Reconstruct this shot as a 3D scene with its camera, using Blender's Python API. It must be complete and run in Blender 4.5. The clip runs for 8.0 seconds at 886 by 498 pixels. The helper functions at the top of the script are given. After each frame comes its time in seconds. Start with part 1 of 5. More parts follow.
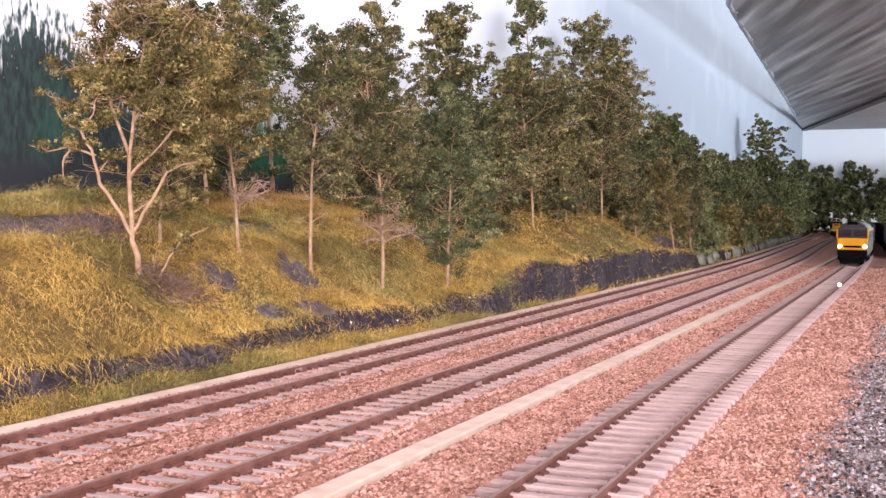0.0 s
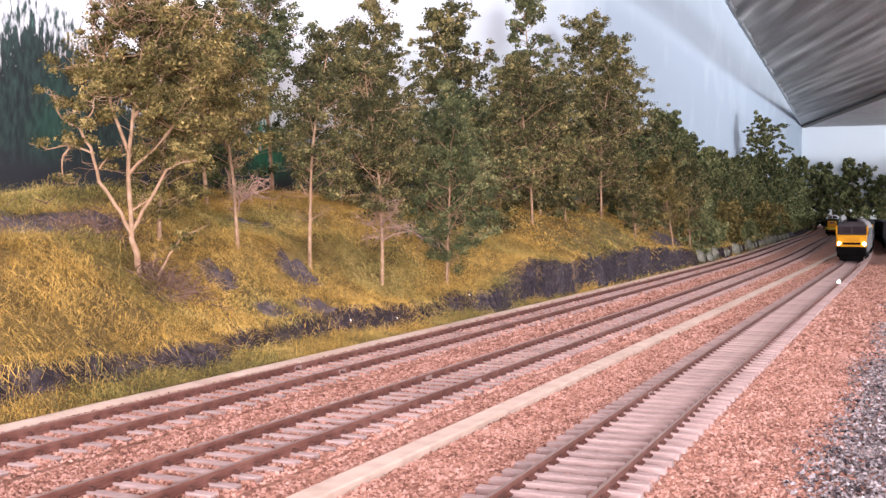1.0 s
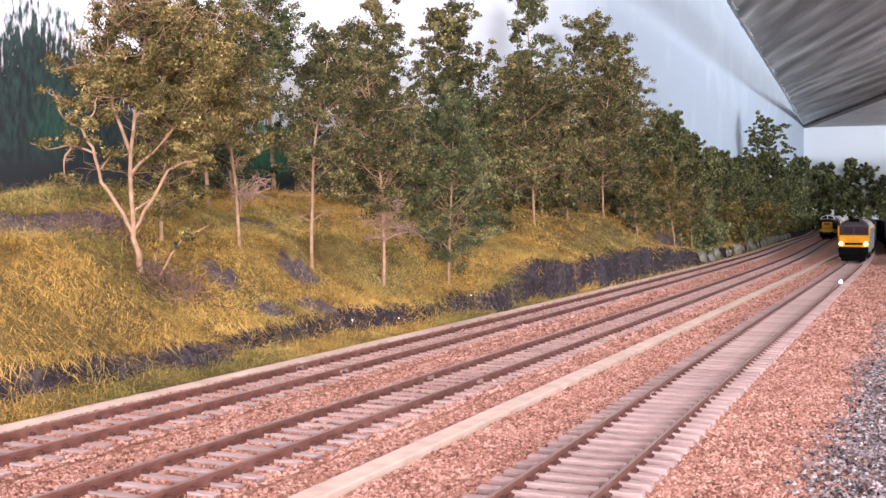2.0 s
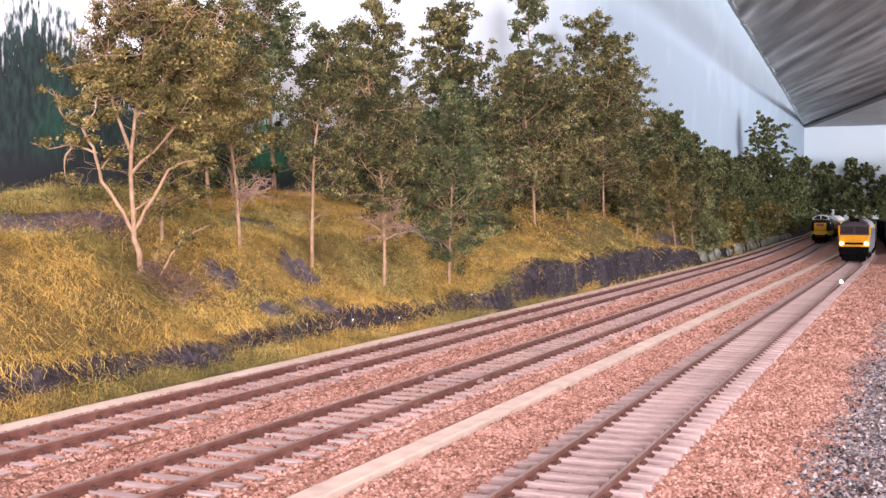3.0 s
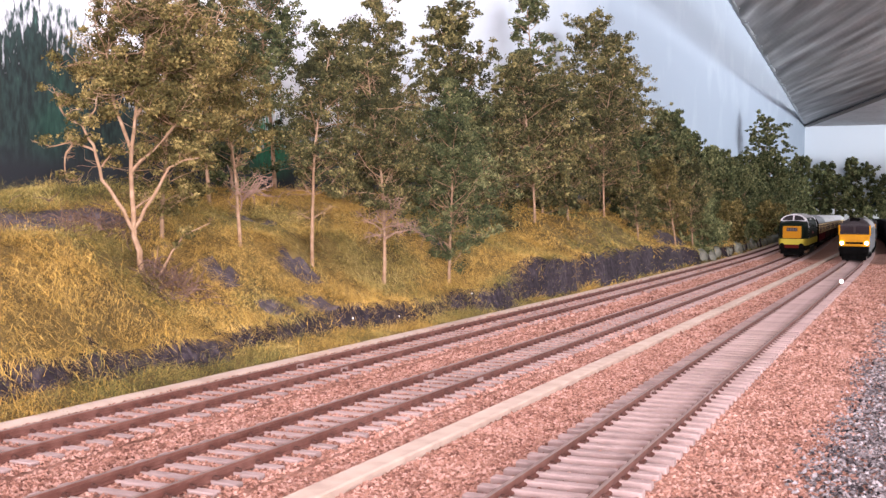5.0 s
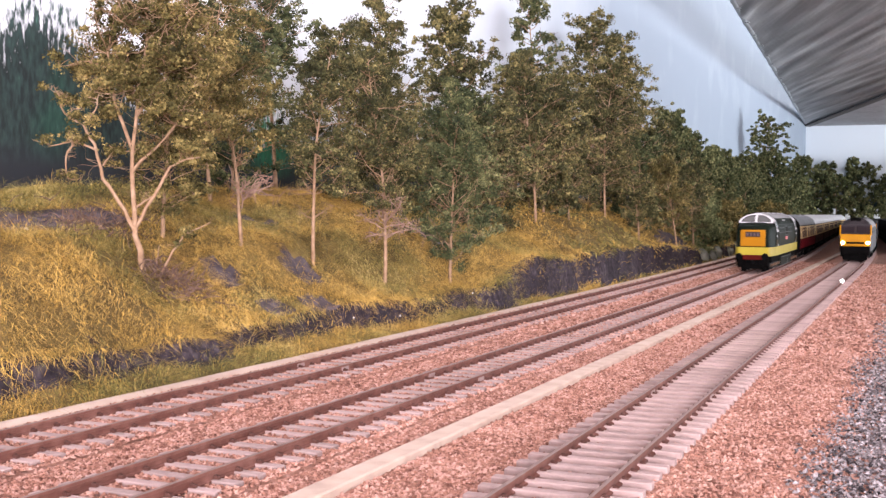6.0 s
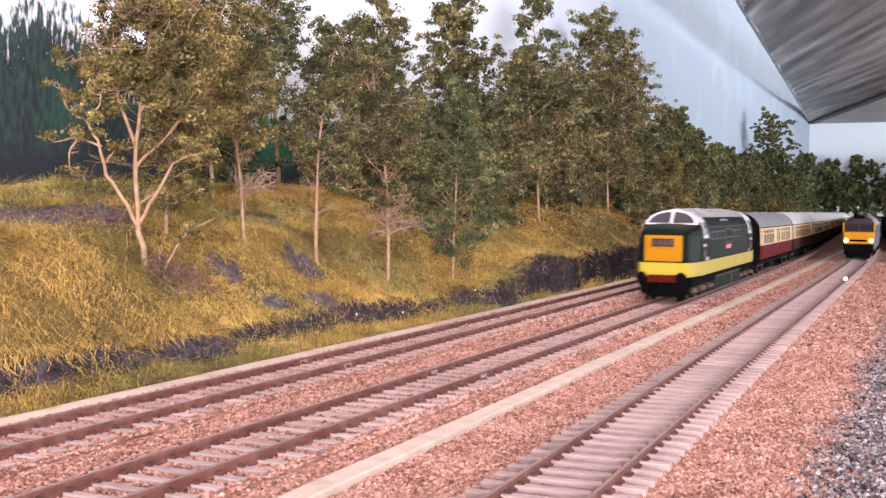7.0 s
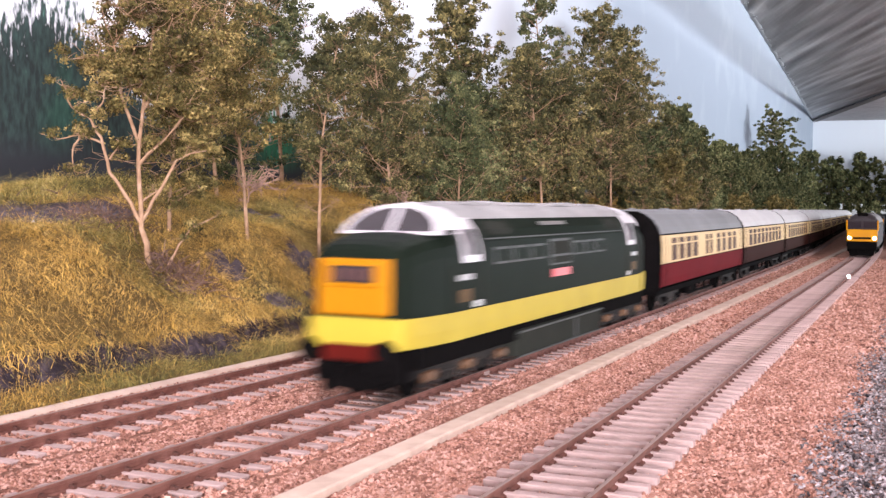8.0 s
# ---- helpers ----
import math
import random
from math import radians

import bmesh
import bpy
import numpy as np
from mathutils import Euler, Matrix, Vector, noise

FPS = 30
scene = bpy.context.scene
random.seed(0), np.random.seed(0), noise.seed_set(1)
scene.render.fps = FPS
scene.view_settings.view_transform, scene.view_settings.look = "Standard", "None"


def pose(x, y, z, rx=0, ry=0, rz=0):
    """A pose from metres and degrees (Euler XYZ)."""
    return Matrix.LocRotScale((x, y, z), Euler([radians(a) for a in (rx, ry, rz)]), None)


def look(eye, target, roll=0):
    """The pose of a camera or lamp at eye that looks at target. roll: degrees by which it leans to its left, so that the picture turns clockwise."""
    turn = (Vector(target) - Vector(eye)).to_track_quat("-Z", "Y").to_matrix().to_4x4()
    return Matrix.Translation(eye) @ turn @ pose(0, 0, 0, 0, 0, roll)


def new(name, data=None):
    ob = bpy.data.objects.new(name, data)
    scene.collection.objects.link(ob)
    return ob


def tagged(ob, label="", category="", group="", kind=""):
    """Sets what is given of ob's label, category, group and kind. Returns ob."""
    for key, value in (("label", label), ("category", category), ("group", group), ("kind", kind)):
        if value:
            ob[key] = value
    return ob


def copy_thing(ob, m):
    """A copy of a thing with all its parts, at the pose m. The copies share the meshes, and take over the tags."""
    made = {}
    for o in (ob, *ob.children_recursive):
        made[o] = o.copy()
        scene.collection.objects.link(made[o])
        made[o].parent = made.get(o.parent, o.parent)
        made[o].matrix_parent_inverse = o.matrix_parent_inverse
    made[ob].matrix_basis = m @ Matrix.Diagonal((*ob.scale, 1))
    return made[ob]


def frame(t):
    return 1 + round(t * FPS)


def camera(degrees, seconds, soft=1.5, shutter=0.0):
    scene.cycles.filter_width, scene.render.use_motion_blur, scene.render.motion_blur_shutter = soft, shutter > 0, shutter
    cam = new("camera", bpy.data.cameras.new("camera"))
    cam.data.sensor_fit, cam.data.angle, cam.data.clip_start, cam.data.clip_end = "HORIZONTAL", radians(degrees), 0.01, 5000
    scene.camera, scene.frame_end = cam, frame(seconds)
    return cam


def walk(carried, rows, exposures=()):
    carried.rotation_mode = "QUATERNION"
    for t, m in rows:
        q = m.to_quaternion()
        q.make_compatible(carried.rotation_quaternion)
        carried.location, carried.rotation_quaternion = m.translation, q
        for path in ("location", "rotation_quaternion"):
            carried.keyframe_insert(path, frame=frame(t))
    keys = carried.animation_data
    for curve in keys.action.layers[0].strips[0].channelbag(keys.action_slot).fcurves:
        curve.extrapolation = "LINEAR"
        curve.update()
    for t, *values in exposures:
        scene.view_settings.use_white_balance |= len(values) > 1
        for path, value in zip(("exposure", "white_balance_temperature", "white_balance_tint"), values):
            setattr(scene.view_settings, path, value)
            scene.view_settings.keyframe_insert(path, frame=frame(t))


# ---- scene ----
K = 0.001  # the layout is an OO-gauge model; plan numbers are millimetres
RAIL = 3.6  # rail head above the ballast

# ---- camera ----
cam = camera(43.12, 8.0, soft=1.4, shutter=0.8)
EYE = Vector((0.0, 0.0, 56.3 * K))


def aim(yaw, pitch, roll):
    a, b = radians(yaw), radians(pitch)
    way = Vector((math.sin(a) * math.cos(b), math.cos(a) * math.cos(b), -math.sin(b)))
    return look(EYE, EYE + way, roll)


walk(cam, [
    (0.0, aim(-24.395, 1.721, 0.457)), (0.5, aim(-24.344, 1.798, 0.432)), (1.0, aim(-24.364, 1.848, 0.380)),
    (1.5, aim(-24.429, 1.838, 0.370)), (3.0, aim(-24.474, 1.863, 0.409)), (3.5, aim(-24.473, 1.900, 0.421)),
    (4.0, aim(-24.473, 1.907, 0.439)), (4.5, aim(-24.472, 1.922, 0.494)), (6.0, aim(-24.526, 1.958, 0.578)),
    (6.5, aim(-24.588, 2.018, 0.620)), (7.0, aim(-24.676, 2.121, 0.690)), (7.5, aim(-24.800, 2.201, 0.700)),
    (8.0, aim(-24.826, 2.257, 0.713))])

# ---- light ----
world = bpy.data.worlds.new("world")
scene.world = world
world.use_nodes = True
world.node_tree.nodes["Background"].inputs[0].default_value = (0.75, 0.85, 1.0, 1)
world.node_tree.nodes["Background"].inputs[1].default_value = 0.3
scene.view_settings.exposure = 0.0


def area_light(name, place, target, size, power, colour):
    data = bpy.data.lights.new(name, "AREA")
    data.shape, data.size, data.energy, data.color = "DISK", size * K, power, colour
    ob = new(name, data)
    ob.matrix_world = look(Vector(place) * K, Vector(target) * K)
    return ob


area_light("room_lamp", (250, -450, 1200), (-120, 420, 0), 560, 11.5, (1.0, 0.81, 0.93))
# unseen low fills behind and beside the layout, added to even the brightness
south = area_light("window_light", (450, -1440, 235), (-300, 1200, 150), 2000, 175.0, (0.97, 0.91, 1.0))
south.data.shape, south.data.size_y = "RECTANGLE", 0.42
east = area_light("window_light", (2150, 2900, 165), (-400, 2700, 150), 3200, 195.0, (0.86, 0.92, 1.0))
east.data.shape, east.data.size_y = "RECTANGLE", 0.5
# unseen fill strip added overhead for the far trees and backdrop
strip = area_light("room_lamp", (-255, 2100, 950), (-345, 2120, 0), 3000, 15.0, (1.0, 0.93, 0.95))
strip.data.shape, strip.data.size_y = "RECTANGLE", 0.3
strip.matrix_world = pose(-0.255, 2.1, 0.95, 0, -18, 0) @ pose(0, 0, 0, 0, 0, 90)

# unseen fill strip added on the upper deck, turned to lighten the backdrop
cove = area_light("deck_lamp", (-215, 1900, 458), (-500, 1900, 458), 2900, 4.0, (0.95, 0.96, 1.0))
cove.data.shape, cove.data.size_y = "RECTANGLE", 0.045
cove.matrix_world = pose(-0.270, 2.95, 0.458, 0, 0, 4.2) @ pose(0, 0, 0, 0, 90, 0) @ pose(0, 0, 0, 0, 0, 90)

# ---- plan ----


def smooth(a, b, v):
    u = min(max((v - a) / (b - a), 0.0), 1.0)
    return u * u * (3 - 2 * u)


def x2(y):
    q = min(y, 3400.0)
    return -141.7 - 0.0114 * q - 11.3e-6 * q * q - (y - q) * 0.0882 - 7 * smooth(1400, 2200, y) + 16 * smooth(2500, 3500, y)


def x1(y):
    return x2(y) - 50 - 1.2e-6 * min(y, 3400.0) ** 2


def x3(y):
    return -62.8 - 0.0314 * y - 0.3e-6 * y * y + 4.0 * smooth(300, 1350, y) - 2.0e-5 * max(0.0, y - 1250) ** 2


def xstrip(y):
    return -109.0 - 0.016 * y - 4.5e-6 * y * y


def foot(y):
    """Where the bank begins, beside the outer track."""
    return x1(y) - 24.6


def ledge(y):
    """How far behind the foot the rock face stands."""
    return 14 - 3 * smooth(240, 300, y) + 7 * smooth(320, 345, y) * smooth(445, 425, y) - 5 * smooth(440, 600, y) + 5 * noise.noise((y * 0.016, 5.0, 2.0)) + 2 * noise.noise((y * 0.07, 1.0, 2.0))


# worn hollows of dark soil on the bank: y, distance behind the foot, half length, half depth
HOLLOWS = [(385, 54, 10, 9), (443, 50, 11, 11), (352, 102, 26, 13), (316, 100, 22, 12), (390, 30, 9, 6), (418, 27, 14, 8), (470, 92, 16, 10), (610, 60, 16, 9), (1230, 34, 60, 14), (640, 84, 30, 8)]


def hollow(s, y):
    n = 0.35 * noise.noise((s * 0.09, y * 0.08, 2.0))
    return max(1.0 - ((y - a) / c) ** 2 - ((s - b) / d) ** 2 for a, b, c, d in HOLLOWS) + n


def bank(s, y):
    """Height of the bank at s mm behind its foot."""
    n = noise.noise((s * 0.012, y * 0.008, 3.1))
    m = noise.noise((s * 0.05, y * 0.035, 7.7))
    rock = 7 + 3 * smooth(400, 470, y) + 13 * smooth(560, 680, y) - 13 * smooth(950, 1350, y) + 4 * noise.noise((y * 0.013, 0.3, 0.9)) + 2 * noise.noise((y * 0.05, 2.3, 0.9))
    out = ledge(y) + 1.5 * noise.noise((y * 0.07, s * 0.05, 2.0))
    z = 1.2 + 3.0 * smooth(2, 12, s)
    z += rock * smooth(out, out + 4.5, s)
    z += (61 - 8 * smooth(420, 330, y) - rock) * (0.55 * smooth(14, 75, s) + 0.45 * smooth(40, 150, s))
    z += (11.0 * n * (0.3 + 0.7 * smooth(360, 600, y)) + 3.4 * m) * smooth(10, 45, s)
    # a rounded mound of grass at the near end
    z += 7.5 * smooth(335, 270, y) * smooth(20, 34, s) * smooth(100, 60, s)
    z += (1.3 * noise.noise((s * 0.28, y * 0.16, 1.5)) + 0.7 * noise.noise((s * 0.6, y * 0.5, 9.0))) * smooth(3, 10, s)
    return z - 1.2 * smooth(3, 0, s) - 2.2 * smooth(0.0, 0.7, hollow(s, y))


# ---- materials ----


def material(name, stops, scale=300.0, rough=0.7, metal=0.0, bump=0.0, bump_scale=None, detail=4.0, island=0.0, obj=0.0, spec=0.5, stretch=None, span=0.5):
    """Noise over object coordinates through a ramp of colours; island/obj: share of random tint by piece or object."""
    m = bpy.data.materials.new(name)
    m.use_nodes = True
    nt = m.node_tree
    b = nt.nodes["Principled BSDF"]
    b.inputs["Roughness"].default_value = rough
    b.inputs["Metallic"].default_value = metal
    b.inputs["Specular IOR Level"].default_value = spec
    co = nt.nodes.new("ShaderNodeTexCoord")
    mp = nt.nodes.new("ShaderNodeMapping")
    nt.links.new(co.outputs["Object"], mp.inputs["Vector"])
    if stretch:
        mp.inputs["Scale"].default_value = stretch
    no = nt.nodes.new("ShaderNodeTexNoise")
    no.inputs["Scale"].default_value, no.inputs["Detail"].default_value = scale, detail
    nt.links.new(mp.outputs[0], no.inputs["Vector"])
    wide = nt.nodes.new("ShaderNodeTexNoise")
    wide.inputs["Scale"].default_value, wide.inputs["Detail"].default_value = scale * 0.13, 3
    nt.links.new(mp.outputs[0], wide.inputs["Vector"])
    mix = nt.nodes.new("ShaderNodeMath")
    mix.operation = "MULTIPLY_ADD"
    mix.inputs[1].default_value = 0.6
    nt.links.new(no.outputs["Fac"], mix.inputs[0])
    half = nt.nodes.new("ShaderNodeMath")
    half.operation = "MULTIPLY"
    half.inputs[1].default_value = 0.4
    nt.links.new(wide.outputs["Fac"], half.inputs[0])
    nt.links.new(half.outputs[0], mix.inputs[2])
    fac = mix.outputs[0]
    if island or obj:
        src = nt.nodes.new("ShaderNodeNewGeometry").outputs["Random Per Island"] if island else nt.nodes.new("ShaderNodeObjectInfo").outputs["Random"]
        mr = nt.nodes.new("ShaderNodeMapRange")
        amount = island or obj
        mr.inputs["To Min"].default_value, mr.inputs["To Max"].default_value = -amount, amount
        nt.links.new(src, mr.inputs["Value"])
        add = nt.nodes.new("ShaderNodeMath")
        nt.links.new(fac, add.inputs[0])
        nt.links.new(mr.outputs[0], add.inputs[1])
        fac = add.outputs[0]
    ramp = nt.nodes.new("ShaderNodeValToRGB")
    while len(ramp.color_ramp.elements) < len(stops):
        ramp.color_ramp.elements.new(0.5)
    for i, c in enumerate(stops):
        e = ramp.color_ramp.elements[i]
        e.position = 0.5 - span / 2 + span * i / max(1, len(stops) - 1)
        e.color = (*c, 1)
    nt.links.new(fac, ramp.inputs[0])
    nt.links.new(ramp.outputs[0], b.inputs["Base Color"])
    if bump:
        bn = nt.nodes.new("ShaderNodeTexNoise")
        bn.inputs["Scale"].default_value, bn.inputs["Detail"].default_value = bump_scale or scale, 5
        nt.links.new(mp.outputs[0], bn.inputs["Vector"])
        bu = nt.nodes.new("ShaderNodeBump")
        bu.inputs["Strength"].default_value, bu.inputs["Distance"].default_value = bump, 0.001
        nt.links.new(bn.outputs["Fac"], bu.inputs["Height"])
        nt.links.new(bu.outputs[0], b.inputs["Normal"])
    return m


def glow(name, colour, strength):
    m = bpy.data.materials.new(name)
    m.use_nodes = True
    b = m.node_tree.nodes["Principled BSDF"]
    b.inputs["Emission Color"].default_value = (*colour, 1)
    b.inputs["Emission Strength"].default_value = strength
    return m


def two(c, d=0.85):
    return [tuple(v * d for v in c), c, tuple(min(1, v * (2 - d)) for v in c)]


M_BALLAST = material("ballast_pink", [(0.15, 0.064, 0.046), (0.36, 0.174, 0.125), (0.54, 0.32, 0.26)], 500, 0.9, bump=0.6, island=0.24, spec=0.2)
M_GRAVEL = material("gravel_grey", [(0.022, 0.017, 0.019), (0.165, 0.137, 0.138), (0.43, 0.37, 0.37)], 500, 0.9, bump=0.6, island=0.22, spec=0.2)
M_SLEEPER = material("sleeper_concrete", two((0.345, 0.245, 0.226), 0.75), 350, 0.85, bump=0.3, obj=0.14, spec=0.2)
M_RAIL = material("rail_rust", [(0.075, 0.027, 0.020), (0.135, 0.054, 0.041), (0.21, 0.10, 0.078)], 250, 0.75, 0.0, bump=0.2, spec=0.15)
M_RAILTOP = material("rail_head", two((0.19, 0.115, 0.095)), 200, 0.6, 0.2)
M_CHAIR = material("rail_clip", two((0.085, 0.038, 0.030), 0.6), 400, 0.8, spec=0.1)
M_STRIP = material("strip_plaster", [(0.34, 0.24, 0.19), (0.49, 0.365, 0.295), (0.57, 0.45, 0.37)], 150, 0.85, bump=0.25, spec=0.2)
M_SOIL = material("bank_soil", [(0.05, 0.035, 0.018), (0.14, 0.095, 0.035), (0.27, 0.185, 0.065)], 70, 0.95, bump=1.0, bump_scale=250, spec=0.1)
M_ROCK = material("bank_rock", [(0.009, 0.007, 0.009), (0.036, 0.027, 0.032), (0.12, 0.092, 0.102)], 320, 0.95, bump=1.0, bump_scale=500, spec=0.1)
M_EARTH = material("bare_earth", [(0.03, 0.023, 0.025), (0.085, 0.066, 0.072), (0.19, 0.15, 0.155)], 240, 0.95, bump=1.0, bump_scale=420, spec=0.1)
M_GRASS = material("grass_gold", [(0.13, 0.085, 0.032), (0.37, 0.24, 0.075), (0.62, 0.375, 0.085), (0.72, 0.47, 0.14)], 40, 0.85, island=0.18, spec=0.15, span=0.4)
M_GRASSGREEN = material("grass_olive", [(0.05, 0.05, 0.022), (0.19, 0.165, 0.05), (0.37, 0.285, 0.08), (0.57, 0.42, 0.155)], 40, 0.85, island=0.18, spec=0.15, span=0.4)
M_BARK = material("birch_bark", [(0.15, 0.082, 0.045), (0.30, 0.185, 0.112), (0.46, 0.32, 0.225)], 260, 0.85, bump=0.4, spec=0.2)
M_LEAF = material("leaf_olive", [(0.012, 0.014, 0.007), (0.066, 0.063, 0.024), (0.36, 0.285, 0.115)], 120, 0.85, island=0.10, spec=0.15, span=0.40)
M_LEAFBROWN = material("leaf_bronze", [(0.020, 0.017, 0.006), (0.110, 0.088, 0.028), (0.45, 0.325, 0.125)], 120, 0.85, island=0.10, spec=0.15, span=0.40)
M_LEAFGREEN = material("leaf_green", [(0.018, 0.024, 0.011), (0.11, 0.122, 0.05), (0.38, 0.35, 0.165)], 90, 0.85, island=0.10, spec=0.15, span=0.40)
M_LEAFDARK = material("leaf_dark", [(0.010, 0.015, 0.008), (0.070, 0.080, 0.032), (0.30, 0.27, 0.12)], 120, 0.85, island=0.10, spec=0.15, span=0.40)
M_BLACK = material("underframe_black", two((0.004, 0.0035, 0.0035), 0.6), 200, 0.9, spec=0.02)
M_WALL = material("wall_white", two((0.72, 0.72, 0.72), 0.95), 8, 0.9)
M_BOARD = material("baseboard_ply", two((0.35, 0.25, 0.16), 0.8), 20, 0.8)
M_LAMP = glow("headlamp", (1.0, 0.95, 0.92), 30.0)
M_GLINT = glow("track_lamp", (1.0, 0.96, 0.98), 14.0)


# ---- mesh helpers ----


def mesh_object(name, verts, faces, mat, parent=None, label="", smooth_shade=False):
    me = bpy.data.meshes.new(name)
    me.from_pydata([tuple(v) for v in verts], [], [tuple(f) for f in faces])
    me.materials.append(mat)
    if smooth_shade:
        me.polygons.foreach_set("use_smooth", [True] * len(me.polygons))
    me.update()
    ob = new(name, me)
    if parent is not None:
        ob.parent = parent
    if label:
        ob["label"] = label
    return ob


def part(name, bm, mat, parent=None, label=""):
    me = bpy.data.meshes.new(name)
    bmesh.ops.recalc_face_normals(bm, faces=bm.faces)
    bm.to_mesh(me)
    bm.free()
    me.materials.append(mat)
    ob = new(name, me)
    if parent is not None:
        ob.parent = parent
    if label:
        ob["label"] = label
    return ob


def box(bm, cx, cy, cz, sx, sy, sz, bevel=0.0, turn=None):
    """A box in mm, with its edges eased."""
    m = Matrix.Translation((cx * K, cy * K, cz * K))
    if turn is not None:
        m = m @ turn
    r = bmesh.ops.create_cube(bm, size=1.0, matrix=m @ Matrix.Diagonal((sx * K, sy * K, sz * K, 1)))
    if bevel:
        es = list({e for v in r["verts"] for e in v.link_edges})
        bmesh.ops.bevel(bm, geom=es, offset=bevel * K, segments=2, affect="EDGES", profile=0.5)
    return bm


def cyl(bm, cx, cy, cz, r, length, axis="x", seg=16, r2=None):
    t = {"x": pose(0, 0, 0, 0, 90, 0), "y": pose(0, 0, 0, 90, 0, 0), "z": Matrix.Identity(4)}[axis]
    bmesh.ops.create_cone(bm, cap_ends=True, segments=seg, radius1=r * K, radius2=(r if r2 is None else r2) * K, depth=length * K,
                          matrix=Matrix.Translation((cx * K, cy * K, cz * K)) @ t)
    return bm


def sweep(name, path, profile, mat, parent=None, label="", ys=None):
    """A profile (offsets across, height) carried along x = path(y)."""
    verts, faces, n = [], [], len(profile)
    for y in ys:
        for dx, z in profile:
            verts.append(((path(y) + dx) * K, y * K, z * K))
    for i in range(len(ys) - 1):
        for j in range(n):
            a, b = i * n + j, i * n + (j + 1) % n
            faces.append((a, b, b + n, a + n))
    faces.append(tuple(range(n)))
    faces.append(tuple((len(ys) - 1) * n + j for j in reversed(range(n))))
    return mesh_object(name, verts, faces, mat, parent, label)


def thing(name, label, category, group="", kind=""):
    ob = new(name)
    ob.empty_display_size = 0.01
    return tagged(ob, label, category, group, kind)


YS = [60 + 20 * i for i in range(20)] + [460 + 40 * i for i in range(40)] + [2060 + 80 * i for i in range(58)]
END_WALL = 4600.0


# ---- ground, bank, room ----


def ground():
    xs = [-760, -420, -300, -240, -200, -160, -120, -80, -40, 0, 60, 200, 420]
    ys = [-600, -200] + YS
    verts = [(x * K, y * K, 0) for y in ys for x in xs]
    n = len(xs)
    faces = [(j * n + i, j * n + i + 1, (j + 1) * n + i + 1, (j + 1) * n + i) for j in range(len(ys) - 1) for i in range(n - 1)]
    ob = mesh_object("ground", verts, faces, M_BALLAST)
    return tagged(ob, "pink crushed-stone ballast bed under the model tracks", "ground", kind="structure")


def bank_mesh():
    ss = [0, 1.5, 3, 4.5, 6, 7.5, 9, 11, 13, 15, 17, 19, 22, 25, 28, 32, 36, 40, 45, 50, 56, 62, 70, 78, 86, 95, 105, 115, 125, 135, 145, 155, 165, 175, 185, 195, 202]
    ys = [90 + 4 * i for i in range(180)] + [810 + 10 * i for i in range(120)] + [2010 + 30 * i for i in range(84)]
    verts = [((foot(y) - s) * K, y * K, bank(s, y) * K) for y in ys for s in ss]
    n = len(ss)
    faces = [(j * n + i, j * n + i + 1, (j + 1) * n + i + 1, (j + 1) * n + i) for j in range(len(ys) - 1) for i in range(n - 1)]
    ob = mesh_object("embankment", verts, faces, M_SOIL, smooth_shade=True)
    ob.data.materials.append(M_ROCK)
    ob.data.materials.append(M_EARTH)
    for p in ob.data.polygons:
        y = p.center.y / K
        s = foot(y) - p.center.x / K
        if (abs(p.normal.z) < 0.72 and s < ledge(y) + 9) or -3 < s - ledge(y) < 6:
            p.material_index = 1
        elif hollow(s, y) > 0.05:
            p.material_index = 2
    return tagged(ob, "grassy railway cutting bank with a dark rock face at its foot", "bank", kind="structure")


def backdrop_x(y):
    return -428.0 - 112.0 * (y - 300) / 4300.0 - 32 * smooth(300, 2200, y) * smooth(4600, 2600, y)


